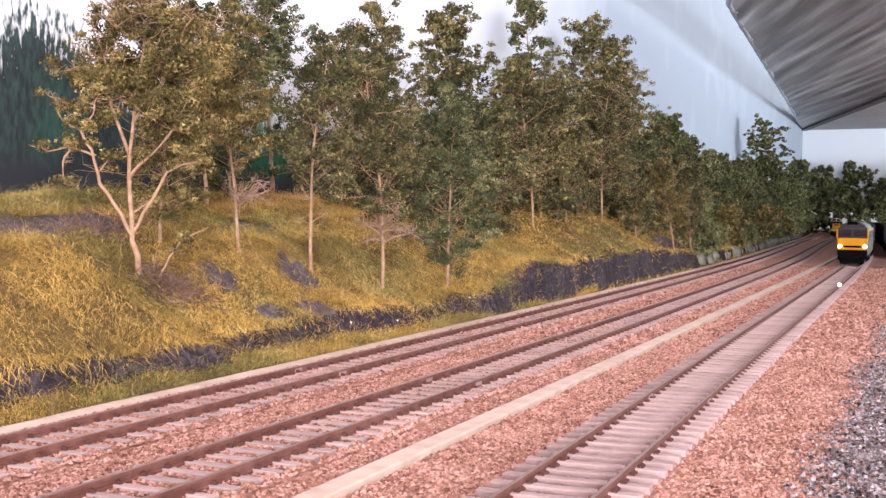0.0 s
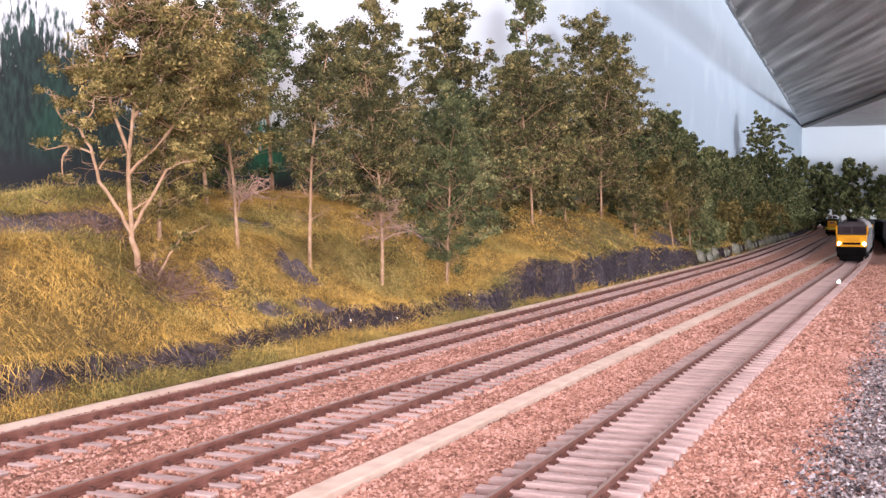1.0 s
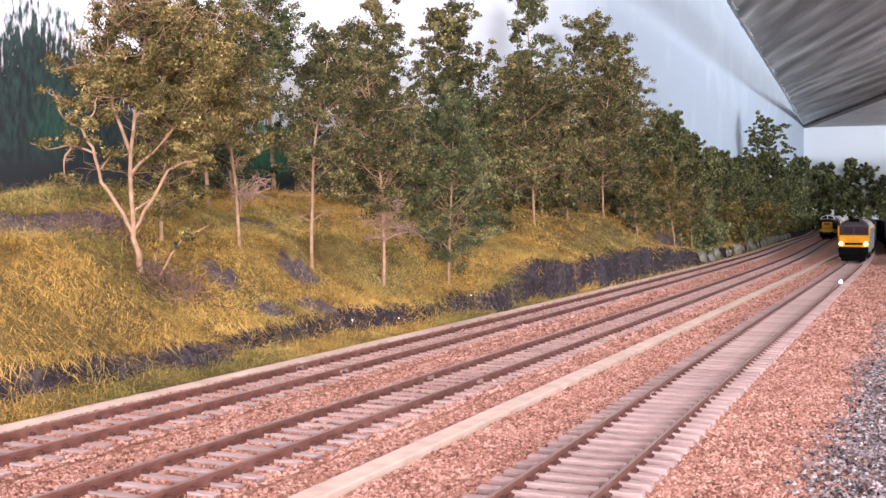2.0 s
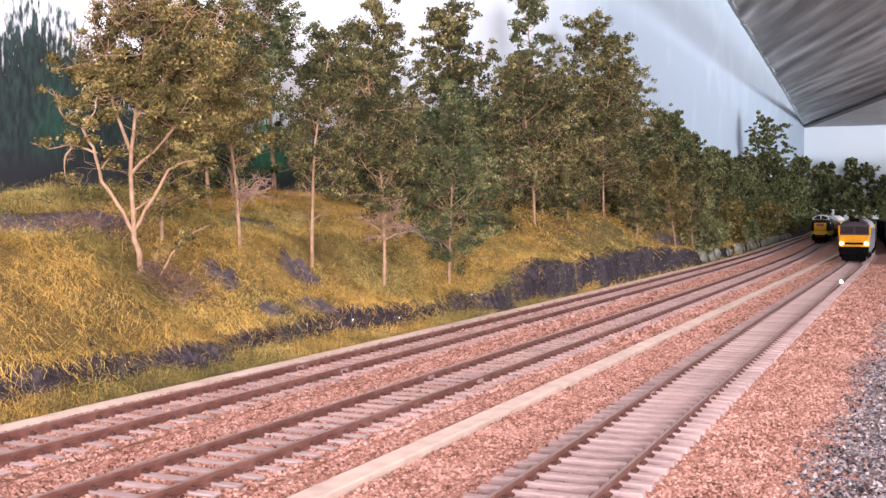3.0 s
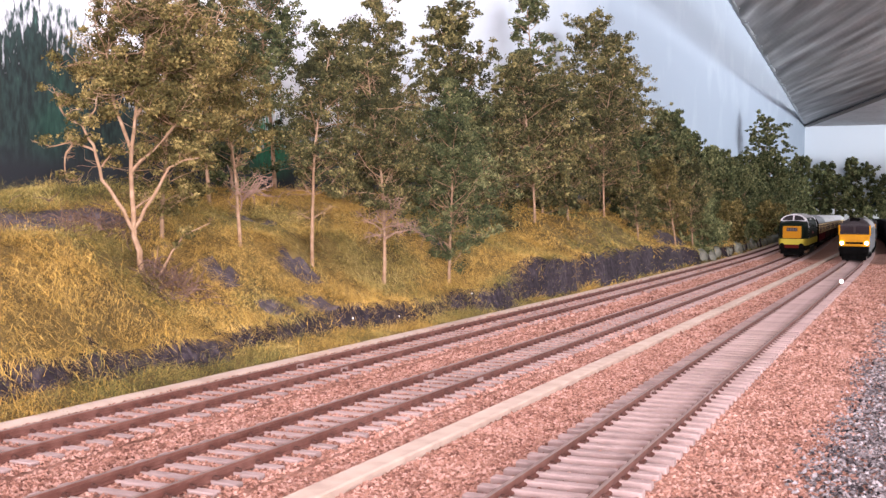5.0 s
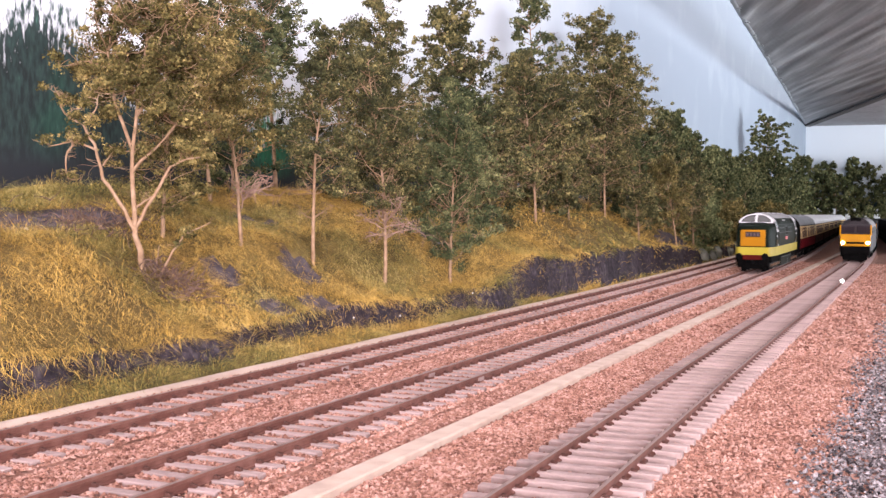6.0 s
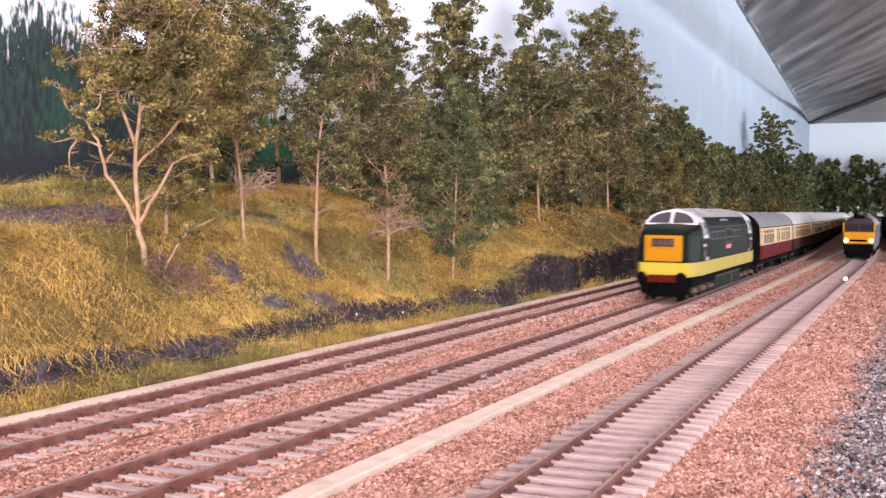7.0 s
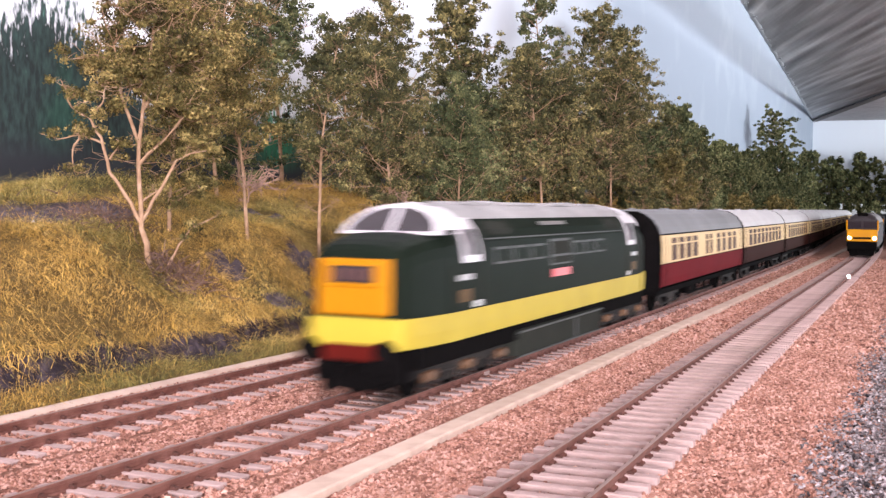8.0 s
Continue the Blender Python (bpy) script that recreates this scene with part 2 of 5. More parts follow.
def sky_paint(name, near, far):
    m = bpy.data.materials.new(name)
    m.use_nodes = True
    nt = m.node_tree
    b = nt.nodes["Principled BSDF"]
    b.inputs["Roughness"].default_value = 0.8
    co = nt.nodes.new("ShaderNodeTexCoord")
    sep = nt.nodes.new("ShaderNodeSeparateXYZ")
    nt.links.new(co.outputs["Object"], sep.inputs[0])
    sky = nt.nodes.new("ShaderNodeValToRGB")
    sky.color_ramp.elements[0].color, sky.color_ramp.elements[1].color = (*near, 1), (*far, 1)
    along = nt.nodes.new("ShaderNodeMapRange")
    along.inputs["From Min"].default_value, along.inputs["From Max"].default_value = 0.42, 1.75
    nt.links.new(sep.outputs["Y"], along.inputs["Value"])
    cloud = nt.nodes.new("ShaderNodeTexNoise")
    cloud.inputs["Scale"].default_value, cloud.inputs["Detail"].default_value = 7.0, 5
    nt.links.new(co.outputs["Object"], cloud.inputs["Vector"])
    tint = nt.nodes.new("ShaderNodeMath")
    tint.operation = "MULTIPLY_ADD"
    tint.inputs[1].default_value = 0.35
    nt.links.new(cloud.outputs["Fac"], tint.inputs[0])
    nt.links.new(along.outputs[0], tint.inputs[2])
    less = nt.nodes.new("ShaderNodeMath")
    less.operation = "SUBTRACT"
    less.inputs[1].default_value = 0.17
    nt.links.new(tint.outputs[0], less.inputs[0])
    nt.links.new(less.outputs[0], sky.inputs[0])
    st = nt.nodes.new("ShaderNodeMapping")
    st.inputs["Scale"].default_value = (40, 40, 15)
    st.inputs["Rotation"].default_value = (radians(-24), 0, 0)
    nt.links.new(co.outputs["Object"], st.inputs["Vector"])
    brush = nt.nodes.new("ShaderNodeTexNoise")
    brush.inputs["Scale"].default_value, brush.inputs["Detail"].default_value = 9.0, 9
    nt.links.new(st.outputs[0], brush.inputs["Vector"])
    crowns = nt.nodes.new("ShaderNodeTexNoise")
    crowns.noise_dimensions = "1D"
    crowns.inputs["Scale"].default_value, crowns.inputs["Detail"].default_value = 11.0, 2
    both = nt.nodes.new("ShaderNodeMath")
    nt.links.new(sep.outputs["Y"], both.inputs[0])
    nt.links.new(sep.outputs["X"], both.inputs[1])
    nt.links.new(both.outputs[0], crowns.inputs["W"])
    top = nt.nodes.new("ShaderNodeMath")
    top.operation = "MULTIPLY_ADD"
    top.inputs[1].default_value = 0.05
    nt.links.new(crowns.outputs["Fac"], top.inputs[0])
    # a taller painted tree at the near end
    tall = nt.nodes.new("ShaderNodeMapRange")
    tall.inputs["From Min"].default_value, tall.inputs["From Max"].default_value = 0.53, 0.44
    tall.inputs["To Min"].default_value, tall.inputs["To Max"].default_value = 0.046, 0.084
    nt.links.new(sep.outputs["Y"], tall.inputs["Value"])
    nt.links.new(tall.outputs[0], top.inputs[2])
    rag = nt.nodes.new("ShaderNodeMath")
    rag.operation = "MULTIPLY_ADD"
    rag.inputs[1].default_value = 0.10
    nt.links.new(brush.outputs["Fac"], rag.inputs[0])
    nt.links.new(top.outputs[0], rag.inputs[2])
    lower = nt.nodes.new("ShaderNodeMath")
    lower.operation = "SUBTRACT"
    nt.links.new(rag.outputs[0], lower.inputs[0])
    nt.links.new(sep.outputs["Z"], lower.inputs[1])
    mask = nt.nodes.new("ShaderNodeMapRange")
    mask.inputs["From Min"].default_value, mask.inputs["From Max"].default_value = -0.010, 0.012
    nt.links.new(lower.outputs[0], mask.inputs["Value"])
    green = nt.nodes.new("ShaderNodeValToRGB")
    green.color_ramp.elements[0].position, green.color_ramp.elements[1].position = 0.38, 0.72
    green.color_ramp.elements[0].color, green.color_ramp.elements[1].color = (0.003, 0.007, 0.007, 1), (0.021, 0.048, 0.041, 1)
    nt.links.new(brush.outputs["Fac"], green.inputs[0])
    vivid = green.color_ramp.elements.new(0.85)
    vivid.color = (0.08, 0.20, 0.15, 1)
    dab = nt.nodes.new("ShaderNodeTexNoise")
    dab.inputs["Scale"].default_value, dab.inputs["Detail"].default_value = 16.0, 2
    nt.links.new(co.outputs["Object"], dab.inputs["Vector"])
    dabs = nt.nodes.new("ShaderNodeMapRange")
    dabs.inputs["From Min"].default_value, dabs.inputs["From Max"].default_value = 0.60, 0.70
    dabs.inputs["To Max"].default_value = 0.22
    nt.links.new(dab.outputs["Fac"], dabs.inputs["Value"])
    fresh = nt.nodes.new("ShaderNodeMix")
    fresh.data_type = "RGBA"
    fresh.inputs["B"].default_value = (0.012, 0.11, 0.06, 1)
    nt.links.new(dabs.outputs[0], fresh.inputs["Factor"])
    nt.links.new(green.outputs[0], fresh.inputs["A"])
    # one bright green bush, and a strip that goes near-black towards the foot
    far_off = nt.nodes.new("ShaderNodeMath")
    far_off.operation = "SUBTRACT"
    far_off.inputs[1].default_value = 0.672
    nt.links.new(sep.outputs["Y"], far_off.inputs[0])
    gap = nt.nodes.new("ShaderNodeMath")
    gap.operation = "ABSOLUTE"
    nt.links.new(far_off.outputs[0], gap.inputs[0])
    bush = nt.nodes.new("ShaderNodeMapRange")
    bush.inputs["From Min"].default_value, bush.inputs["From Max"].default_value = 0.036, 0.010
    bush.inputs["To Max"].default_value = 1.3
    nt.links.new(gap.outputs[0], bush.inputs["Value"])
    strokes = nt.nodes.new("ShaderNodeMath")
    strokes.operation = "MULTIPLY"
    nt.links.new(bush.outputs[0], strokes.inputs[0])
    nt.links.new(brush.outputs["Fac"], strokes.inputs[1])
    lively = nt.nodes.new("ShaderNodeMix")
    lively.data_type = "RGBA"
    lively.inputs["B"].default_value = (0.014, 0.19, 0.085, 1)
    nt.links.new(strokes.outputs[0], lively.inputs["Factor"])
    nt.links.new(fresh.outputs["Result"], lively.inputs["A"])
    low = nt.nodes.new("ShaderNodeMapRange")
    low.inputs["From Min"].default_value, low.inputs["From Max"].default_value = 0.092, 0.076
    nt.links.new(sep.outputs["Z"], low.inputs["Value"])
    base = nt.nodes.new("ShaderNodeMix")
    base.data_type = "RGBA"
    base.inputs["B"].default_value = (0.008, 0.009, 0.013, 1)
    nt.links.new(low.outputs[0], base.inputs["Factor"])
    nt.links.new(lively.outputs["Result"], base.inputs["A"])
    mix = nt.nodes.new("ShaderNodeMix")
    mix.data_type = "RGBA"
    nt.links.new(mask.outputs[0], mix.inputs["Factor"])
    nt.links.new(sky.outputs[0], mix.inputs["A"])
    nt.links.new(base.outputs["Result"], mix.inputs["B"])
    nt.links.new(mix.outputs["Result"], b.inputs["Base Color"])
    return m


def painted_backdrop():
    # white to grey-blue; the far end is darkened further to offset the lamps
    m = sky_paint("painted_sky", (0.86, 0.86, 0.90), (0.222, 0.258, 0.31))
    # end board's sky colour is lifted to make up for the missing light there
    pale = sky_paint("painted_sky_lifted", (0.80, 0.83, 0.86), (0.70, 0.75, 0.80))
    ys = [-100 + 50 * i for i in range(95)]
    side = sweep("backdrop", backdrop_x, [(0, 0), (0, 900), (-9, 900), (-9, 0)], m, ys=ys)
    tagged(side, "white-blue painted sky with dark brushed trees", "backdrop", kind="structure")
    bm = bmesh.new()
    xl = backdrop_x(END_WALL)
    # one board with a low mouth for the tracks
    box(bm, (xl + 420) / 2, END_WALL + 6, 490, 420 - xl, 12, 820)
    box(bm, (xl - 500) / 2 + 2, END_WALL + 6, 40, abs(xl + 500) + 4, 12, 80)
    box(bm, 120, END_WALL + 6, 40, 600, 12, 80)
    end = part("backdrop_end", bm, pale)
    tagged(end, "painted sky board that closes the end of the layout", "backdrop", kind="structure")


def room():
    for nm, (cx, cy, cz, sx, sy, sz) in {
            "wall_south": (600, -1500, 400, 3200, 40, 2800), "wall_east": (2200, 3000, 400, 40, 9040, 2800),
            "wall_west": (-1000, 3000, 400, 40, 9040, 2800), "wall_north": (600, 7500, 400, 3200, 40, 2800),
            "ceiling": (600, 3000, 1820, 3240, 9040, 40), "floor": (600, 3000, -1020, 3240, 9040, 40)}.items():
        bm = bmesh.new()
        box(bm, cx, cy, cz, sx, sy, sz)
        tagged(part(nm, bm, M_WALL), "plain off-white room surface", "wall", kind="structure")
    bm = bmesh.new()
    box(bm, -230, 3100, -12, 1300, 7500, 20)
    tagged(part("baseboard", bm, M_BOARD), "plywood baseboard that carries the layout", "board", kind="structure")


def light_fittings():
    """Unseen window frames and lamp housings, added around the room and fill lights."""
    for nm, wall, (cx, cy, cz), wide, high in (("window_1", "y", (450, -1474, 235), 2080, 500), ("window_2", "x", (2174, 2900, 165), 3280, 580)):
        w = thing(nm, "plain white window frame, unseen, added round a fill light", "window", kind="structure")
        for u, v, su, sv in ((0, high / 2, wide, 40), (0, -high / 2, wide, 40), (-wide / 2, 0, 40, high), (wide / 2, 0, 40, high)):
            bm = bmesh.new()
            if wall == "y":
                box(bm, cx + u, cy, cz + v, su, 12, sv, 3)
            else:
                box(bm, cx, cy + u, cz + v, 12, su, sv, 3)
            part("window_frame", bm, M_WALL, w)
    t = thing("pendant_lamp", "round white pendant lamp, unseen, added over the layout", "lamp")
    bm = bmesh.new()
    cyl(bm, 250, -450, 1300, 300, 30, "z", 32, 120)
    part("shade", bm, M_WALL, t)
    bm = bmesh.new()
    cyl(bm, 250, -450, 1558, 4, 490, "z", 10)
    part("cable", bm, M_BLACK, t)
    t = thing("deck_lamp_strip", "slim white housing of an added, unseen fill strip on the upper deck", "lamp")
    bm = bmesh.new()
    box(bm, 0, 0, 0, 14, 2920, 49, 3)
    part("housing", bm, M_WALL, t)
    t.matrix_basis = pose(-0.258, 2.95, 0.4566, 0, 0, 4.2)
    t = thing("strip_lamp", "long white housing of an added, unseen fill strip over the backdrop", "lamp")
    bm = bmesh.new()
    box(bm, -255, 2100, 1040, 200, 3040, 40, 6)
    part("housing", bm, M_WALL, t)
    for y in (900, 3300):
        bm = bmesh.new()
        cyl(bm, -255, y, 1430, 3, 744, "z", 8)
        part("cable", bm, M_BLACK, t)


ground()
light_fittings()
bank_mesh()
painted_backdrop()
room()


# ---- upper deck above the far end ----
DECK = 404.3 + RAIL


def upper_deck():
    edge = [(150, 0), (62, 307), (-15, 585), (-190, 1240), (-342, 1893), (-381, 2447), (-442, 3306), (-539, END_WALL - 2)]
    pts = edge + [(400, END_WALL - 2), (400, 0)]
    bm = bmesh.new()
    lo = [bm.verts.new((x * K, y * K, (DECK + 6) * K)) for x, y in pts]
    hi = [bm.verts.new((x * K, y * K, (DECK + 24) * K)) for x, y in pts]
    bm.faces.new(lo)
    bm.faces.new(hi)
    for i in range(len(pts)):
        j = (i + 1) % len(pts)
        bm.faces.new((lo[i], lo[j], hi[j], hi[i]))
    deck = tagged(part("upper_deck", bm, M_DECK), "grey board of the upper deck over the layout", "shelf", kind="structure")
    # crumpled lining under the board, in overlapping sheets
    ys = [0, 307, 585, 1240, 1893, 2447, 3306, END_WALL - 2]
    xs = [150, 62, -15, -190, -342, -381, -442, -539]

    def left(y):
        for (ya, yb, xa, xb) in zip(ys, ys[1:], xs, xs[1:]):
            if y <= yb:
                return xa + (xb - xa) * (y - ya) / (yb - ya)
        return xs[-1]
    turn = pose(0, 0, 0, 0, 0, 19.9)
    verts, faces, nx = [], [], 90
    rows = [600 + 20 * i for i in range(200)]
    for y in rows:
        for i in range(nx):
            u = i / (nx - 1)
            x = left(y) + u * (380 - left(y))
            run = x * 0.94 + y * 0.34
            z = DECK + 3.4 * noise.noise((run * 0.035, y * 0.0012, 1.0)) + 2.0 * noise.noise((run * 0.09, y * 0.002, 4.0))
            z -= 2.0 * smooth(0.05, 0.0, u)
            verts.append(turn.inverted() @ Vector((x * K, y * K, z * K)))
    for j in range(len(rows) - 1):
        for i in range(nx - 1):
            a = j * nx + i
            faces.append((a, a + nx, a + nx + 1, a + 1))
    lining = mesh_object("deck_lining", verts, faces, M_LINING, deck, "grey crumpled sheet with pale and dark streaks", True)
    lining.matrix_basis = turn
    # rolled edge with tape and pins
    verts, faces, n = [], [], 8
    for y in rows:
        wob = 1.5 * noise.noise((y * 0.02, 0, 8))
        for k in range(n):
            a = 2 * math.pi * k / n
            verts.append(((left(y) - 1 + wob + 6 * math.cos(a)) * K, y * K, (DECK + 3 + 6.5 * math.sin(a) + wob) * K))
    for j in range(len(rows) - 1):
        for k in range(n):
            a, b = j * n + k, j * n + (k + 1) % n
            faces.append((a, b, b + n, a + n))
    mesh_object("deck_edge", verts, faces, M_EDGE, deck, "rolled silver edge of the sheet", True)
    for k in range(14):
        bm = bmesh.new()
        y = 1500 + 150 * k
        box(bm, left(y) + 3, y, DECK - 3.2, 9, 5, 1.6, 0.5)
        part("clip", bm, M_EDGE, deck)
    # plain end soffit with its batten
    bm = bmesh.new()
    pts = [(-537, END_WALL - 3), (-185, 3482), (380, 1720), (380, END_WALL - 3)]
    lo = [bm.verts.new((x * K, y * K, (DECK - 7) * K)) for x, y in pts]
    hi = [bm.verts.new((x * K, y * K, (DECK - 4) * K)) for x, y in pts]
    bm.faces.new(lo)
    bm.faces.new(hi)
    for i in range(4):
        j = (i + 1) % 4
        bm.faces.new((lo[i], lo[j], hi[j], hi[i]))
    part("end_soffit", bm, M_SOFFIT, deck, "mottled grey end panel")
    for (xa, ya), (xb, yb) in ((pts[0], pts[1]), (pts[1], pts[2])):
        bm = bmesh.new()
        a, b = Vector((xa, ya, 0)), Vector((xb, yb, 0))
        d = b - a
        box(bm, (xa + xb) / 2, (ya + yb) / 2, DECK - 6.5, 26, d.length, 5, 0.8, pose(0, 0, 0, 0, 0, math.degrees(math.atan2(-d.x, d.y))))
        part("batten", bm, M_BATTEN, deck, "dark wooden batten")


M_DECK = material("deck_board", two((0.25, 0.25, 0.25), 0.85), 20, 0.7)
# stretched noise gives the sheet its pale and dark streaks
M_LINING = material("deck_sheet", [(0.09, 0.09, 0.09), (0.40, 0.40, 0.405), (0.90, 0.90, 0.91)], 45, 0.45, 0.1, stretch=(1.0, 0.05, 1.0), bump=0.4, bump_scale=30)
M_EDGE = material("deck_tape", two((0.42, 0.44, 0.46), 0.7), 60, 0.4, 0.3, bump=0.3)
M_SOFFIT = material("soffit_grey", [(0.30, 0.29, 0.30), (0.46, 0.45, 0.46), (0.54, 0.53, 0.54)], 45, 0.8)
M_BATTEN = material("batten_dark", two((0.10, 0.085, 0.08), 0.8), 40, 0.7)
upper_deck()


# ---- trees ----


def tube(verts, faces, pts, radii, n=5):
    base = len(verts)
    for i, p in enumerate(pts):
        d = (pts[min(i + 1, len(pts) - 1)] - pts[max(i - 1, 0)]).normalized()
        u = d.orthogonal().normalized()
        v = d.cross(u)
        for k in range(n):
            a = 2 * math.pi * k / n
            verts.append(p + (u * math.cos(a) + v * math.sin(a)) * radii[i])
    for i in range(len(pts) - 1):
        for k in range(n):
            a, b = base + i * n + k, base + i * n + (k + 1) % n
            faces.append((a, b, b + n, a + n))
    faces.append(tuple(base + (len(pts) - 1) * n + k for k in range(n)))


def grow(rng, start, way, length, r0, r1, bend, steps=5, lift=0.0):
    pts, radii, p, d = [start.copy()], [r0], start.copy(), way.normalized()
    for i in range(steps):
        d = (d + Vector((rng.uniform(-1, 1), rng.uniform(-1, 1), rng.uniform(-1, 1) + lift)) * bend).normalized()
        p = p + d * (length / steps)
        pts.append(p.copy())
        radii.append(r0 + (r1 - r0) * (i + 1) / steps)
    return pts, radii


def leaves_mesh(name, centres, size, seed, mat, parent, label="", outward=None):
    """Small three-cornered leaf crumbs, each turned its own way."""
    g = np.random.default_rng(seed)
    n = len(centres)
    c = np.asarray(centres, dtype=np.float64)
    out = g.normal(size=(n, 3)) if outward is None else outward + g.normal(size=(n, 3)) * 0.45
    a = np.cross(out, g.normal(size=(n, 3)))
    a /= np.linalg.norm(a, axis=1, keepdims=True)
    b = np.cross(out, a)
    b /= np.linalg.norm(b, axis=1, keepdims=True)
    nrm = np.cross(a, b)
    s = (size * g.uniform(0.55, 1.3, size=(n, 1)))
    w = s * g.uniform(0.35, 0.75, size=(n, 1))
    v = np.stack([c - a * s - b * w, c + b * w * 1.3 + nrm * w * 0.3, c + a * s * 1.15 - b * w * 0.6], axis=1).reshape(-1, 3) * K
    f = np.arange(n * 3).reshape(-1, 3)
    me = bpy.data.meshes.new(name)
    me.from_pydata(v.tolist(), [], f.tolist())
    me.materials.append(mat)
    ob = new(name, me)
    ob.parent = parent
    if label:
        ob["label"] = label
    return ob


def crown(t, tips, leaf, dense, width, seed, mat, keep=0.88):
    """Leaf clumps on the twig tips, each a ragged shell, with gaps between them."""
    g = np.random.default_rng(seed + 5)
    hole = np.array([noise.noise((p[0] * 0.085, p[1] * 0.085, p[2] * 0.085 + seed)) for p in tips])
    tips = tips[(hole > (-0.25 if leaf < 1.9 else -0.8)) & (g.uniform(size=len(tips)) < keep)]
    n = int((66 if leaf < 0.8 else 44 if leaf < 1 else 30 if leaf < 1.9 else 24) * dense)
    size = g.uniform(1.6, 5.0, size=(len(tips), 1, 1)) * (0.6 + min(width, 100) / 115)
    way = g.normal(size=(len(tips), n, 3))
    way /= np.linalg.norm(way, axis=2, keepdims=True)
    pts = tips[:, None, :] + way * size * g.uniform(0.35, 1.15, size=(len(tips), n, 1)) * np.array([1, 1, 0.72])
    leaves_mesh("crown", pts.reshape(-1, 3), leaf, seed + 9, mat, t, "ragged leafy crown with gaps", way.reshape(-1, 3))


def tree(seed, height, width, crown_from, mat, label, lean=-0.05, dense=1.0, leaf=1.25, offset=0.0, stems=1, trunk_r=None, spire=0.5, bare=(), spread=0.4, skirt=0):
    """A model tree: tapering stems, limbs, twigs, and a ragged crown. Sizes in mm, from its foot; stems named in bare carry no leaves."""
    rng = random.Random(seed)
    t = thing("tree", label, "tree", "trees on the bank")
    verts, faces, tips = [], [], []
    r = trunk_r or 0.55 + height * 0.006
    for k in range(stems):
        side = (k - (stems - 1) / 2)
        if k in bare:
            side -= 0.55
        top = height * (0.66 if k in bare else 1 - 0.18 * abs(side))
        foot_at = Vector((0, 0, -2))
        if stems > 1:
            foot_at = Vector((-1.5, 0, height * 0.13))
            if k == 0:
                tube(verts, faces, [Vector((0, 0, -2)), Vector((-0.3, 0.2, height * 0.06)), foot_at + Vector((0, 0, 1.5))], [r * 1.1, r * 0.95, r * 0.9], 8)
        pts, radii = grow(rng, foot_at, Vector((lean + spread * side + offset / height, 0.08 * side, 1)), top, r * (0.75 if stems > 1 else 1), r * 0.16, 0.06, 9, 0.06 if stems == 1 else 0.16)
        tube(verts, faces, pts, radii, 7)
        for i in range(skirt):
            j = 2 + i % 3
            lp, lr = grow(rng, pts[j], Vector((rng.uniform(-1, 1), rng.uniform(-1, 1), rng.uniform(0.1, 0.6))), width * rng.uniform(0.18, 0.34), r * 0.26, r * 0.1, 0.3, 5, 0.1)
            tube(verts, faces, lp, lr, 4)
            for q in (2, 3, 4, 5, 5):
                tp, tr = grow(rng, lp[q], Vector((rng.uniform(-1, 1), rng.uniform(-1, 1), rng.uniform(-0.5, 0.8))), width * 0.12, r * 0.13, r * 0.07, 0.5, 3)
                tube(verts, faces, tp, tr, 3)
        limbs = int((31 * min(1.5, max(1.0, height / 105)) if stems == 1 else 15) * max(0.75, dense) * (0.8 if leaf >= 1.9 else 1.0)) if k not in bare else 9
        for i in range(limbs):
            u = crown_from / height + (1 - crown_from / height) * (i + rng.uniform(0.0, 0.9)) / limbs
            j = min(int(u * 9), 8)
            p = pts[j].lerp(pts[j + 1], u * 9 - j)
            ang = i * 2.4 + rng.uniform(-0.5, 0.5)
            v = (u - crown_from / height) / (1 - crown_from / height)
            reach = width / 2 * (0.35 + 0.75 * math.sin(math.pi * (0.18 + 0.80 * v ** (0.55 + 0.5 * spire)))) * rng.uniform(0.6, 1.25)
            if k in bare:
                reach *= 0.6
            lp, lr = grow(rng, p, Vector((math.cos(ang), math.sin(ang), rng.uniform(0.2, 0.75))), reach, r * 0.28, r * 0.08, 0.24, 5, 0.15)
            tube(verts, faces, lp, lr, 4)
            for q in (2, 3, 4, 5):
                for _ in range(2):
                    tp, tr = grow(rng, lp[q], Vector((rng.uniform(-1, 1), rng.uniform(-1, 1), rng.uniform(-0.5, 0.9))), reach * rng.uniform(0.25, 0.5), r * 0.11, r * 0.05, 0.35, 3)
                    if leaf < 1.9:
                        tube(verts, faces, tp, tr, 3)
                    if k not in bare:
                        tips += [tp[-1], tp[-2]]
            if k not in bare:
                tips.append(lp[-1])
        if k not in bare:
            tips.append(pts[-1])
    mesh_object("trunk", [v * K for v in verts], faces, M_BARK, t, "pale thin trunk and limbs", True)
    tips = np.array([tuple(p) for p in tips])
    crown(t, tips, leaf, dense, width, seed, mat)
    return t


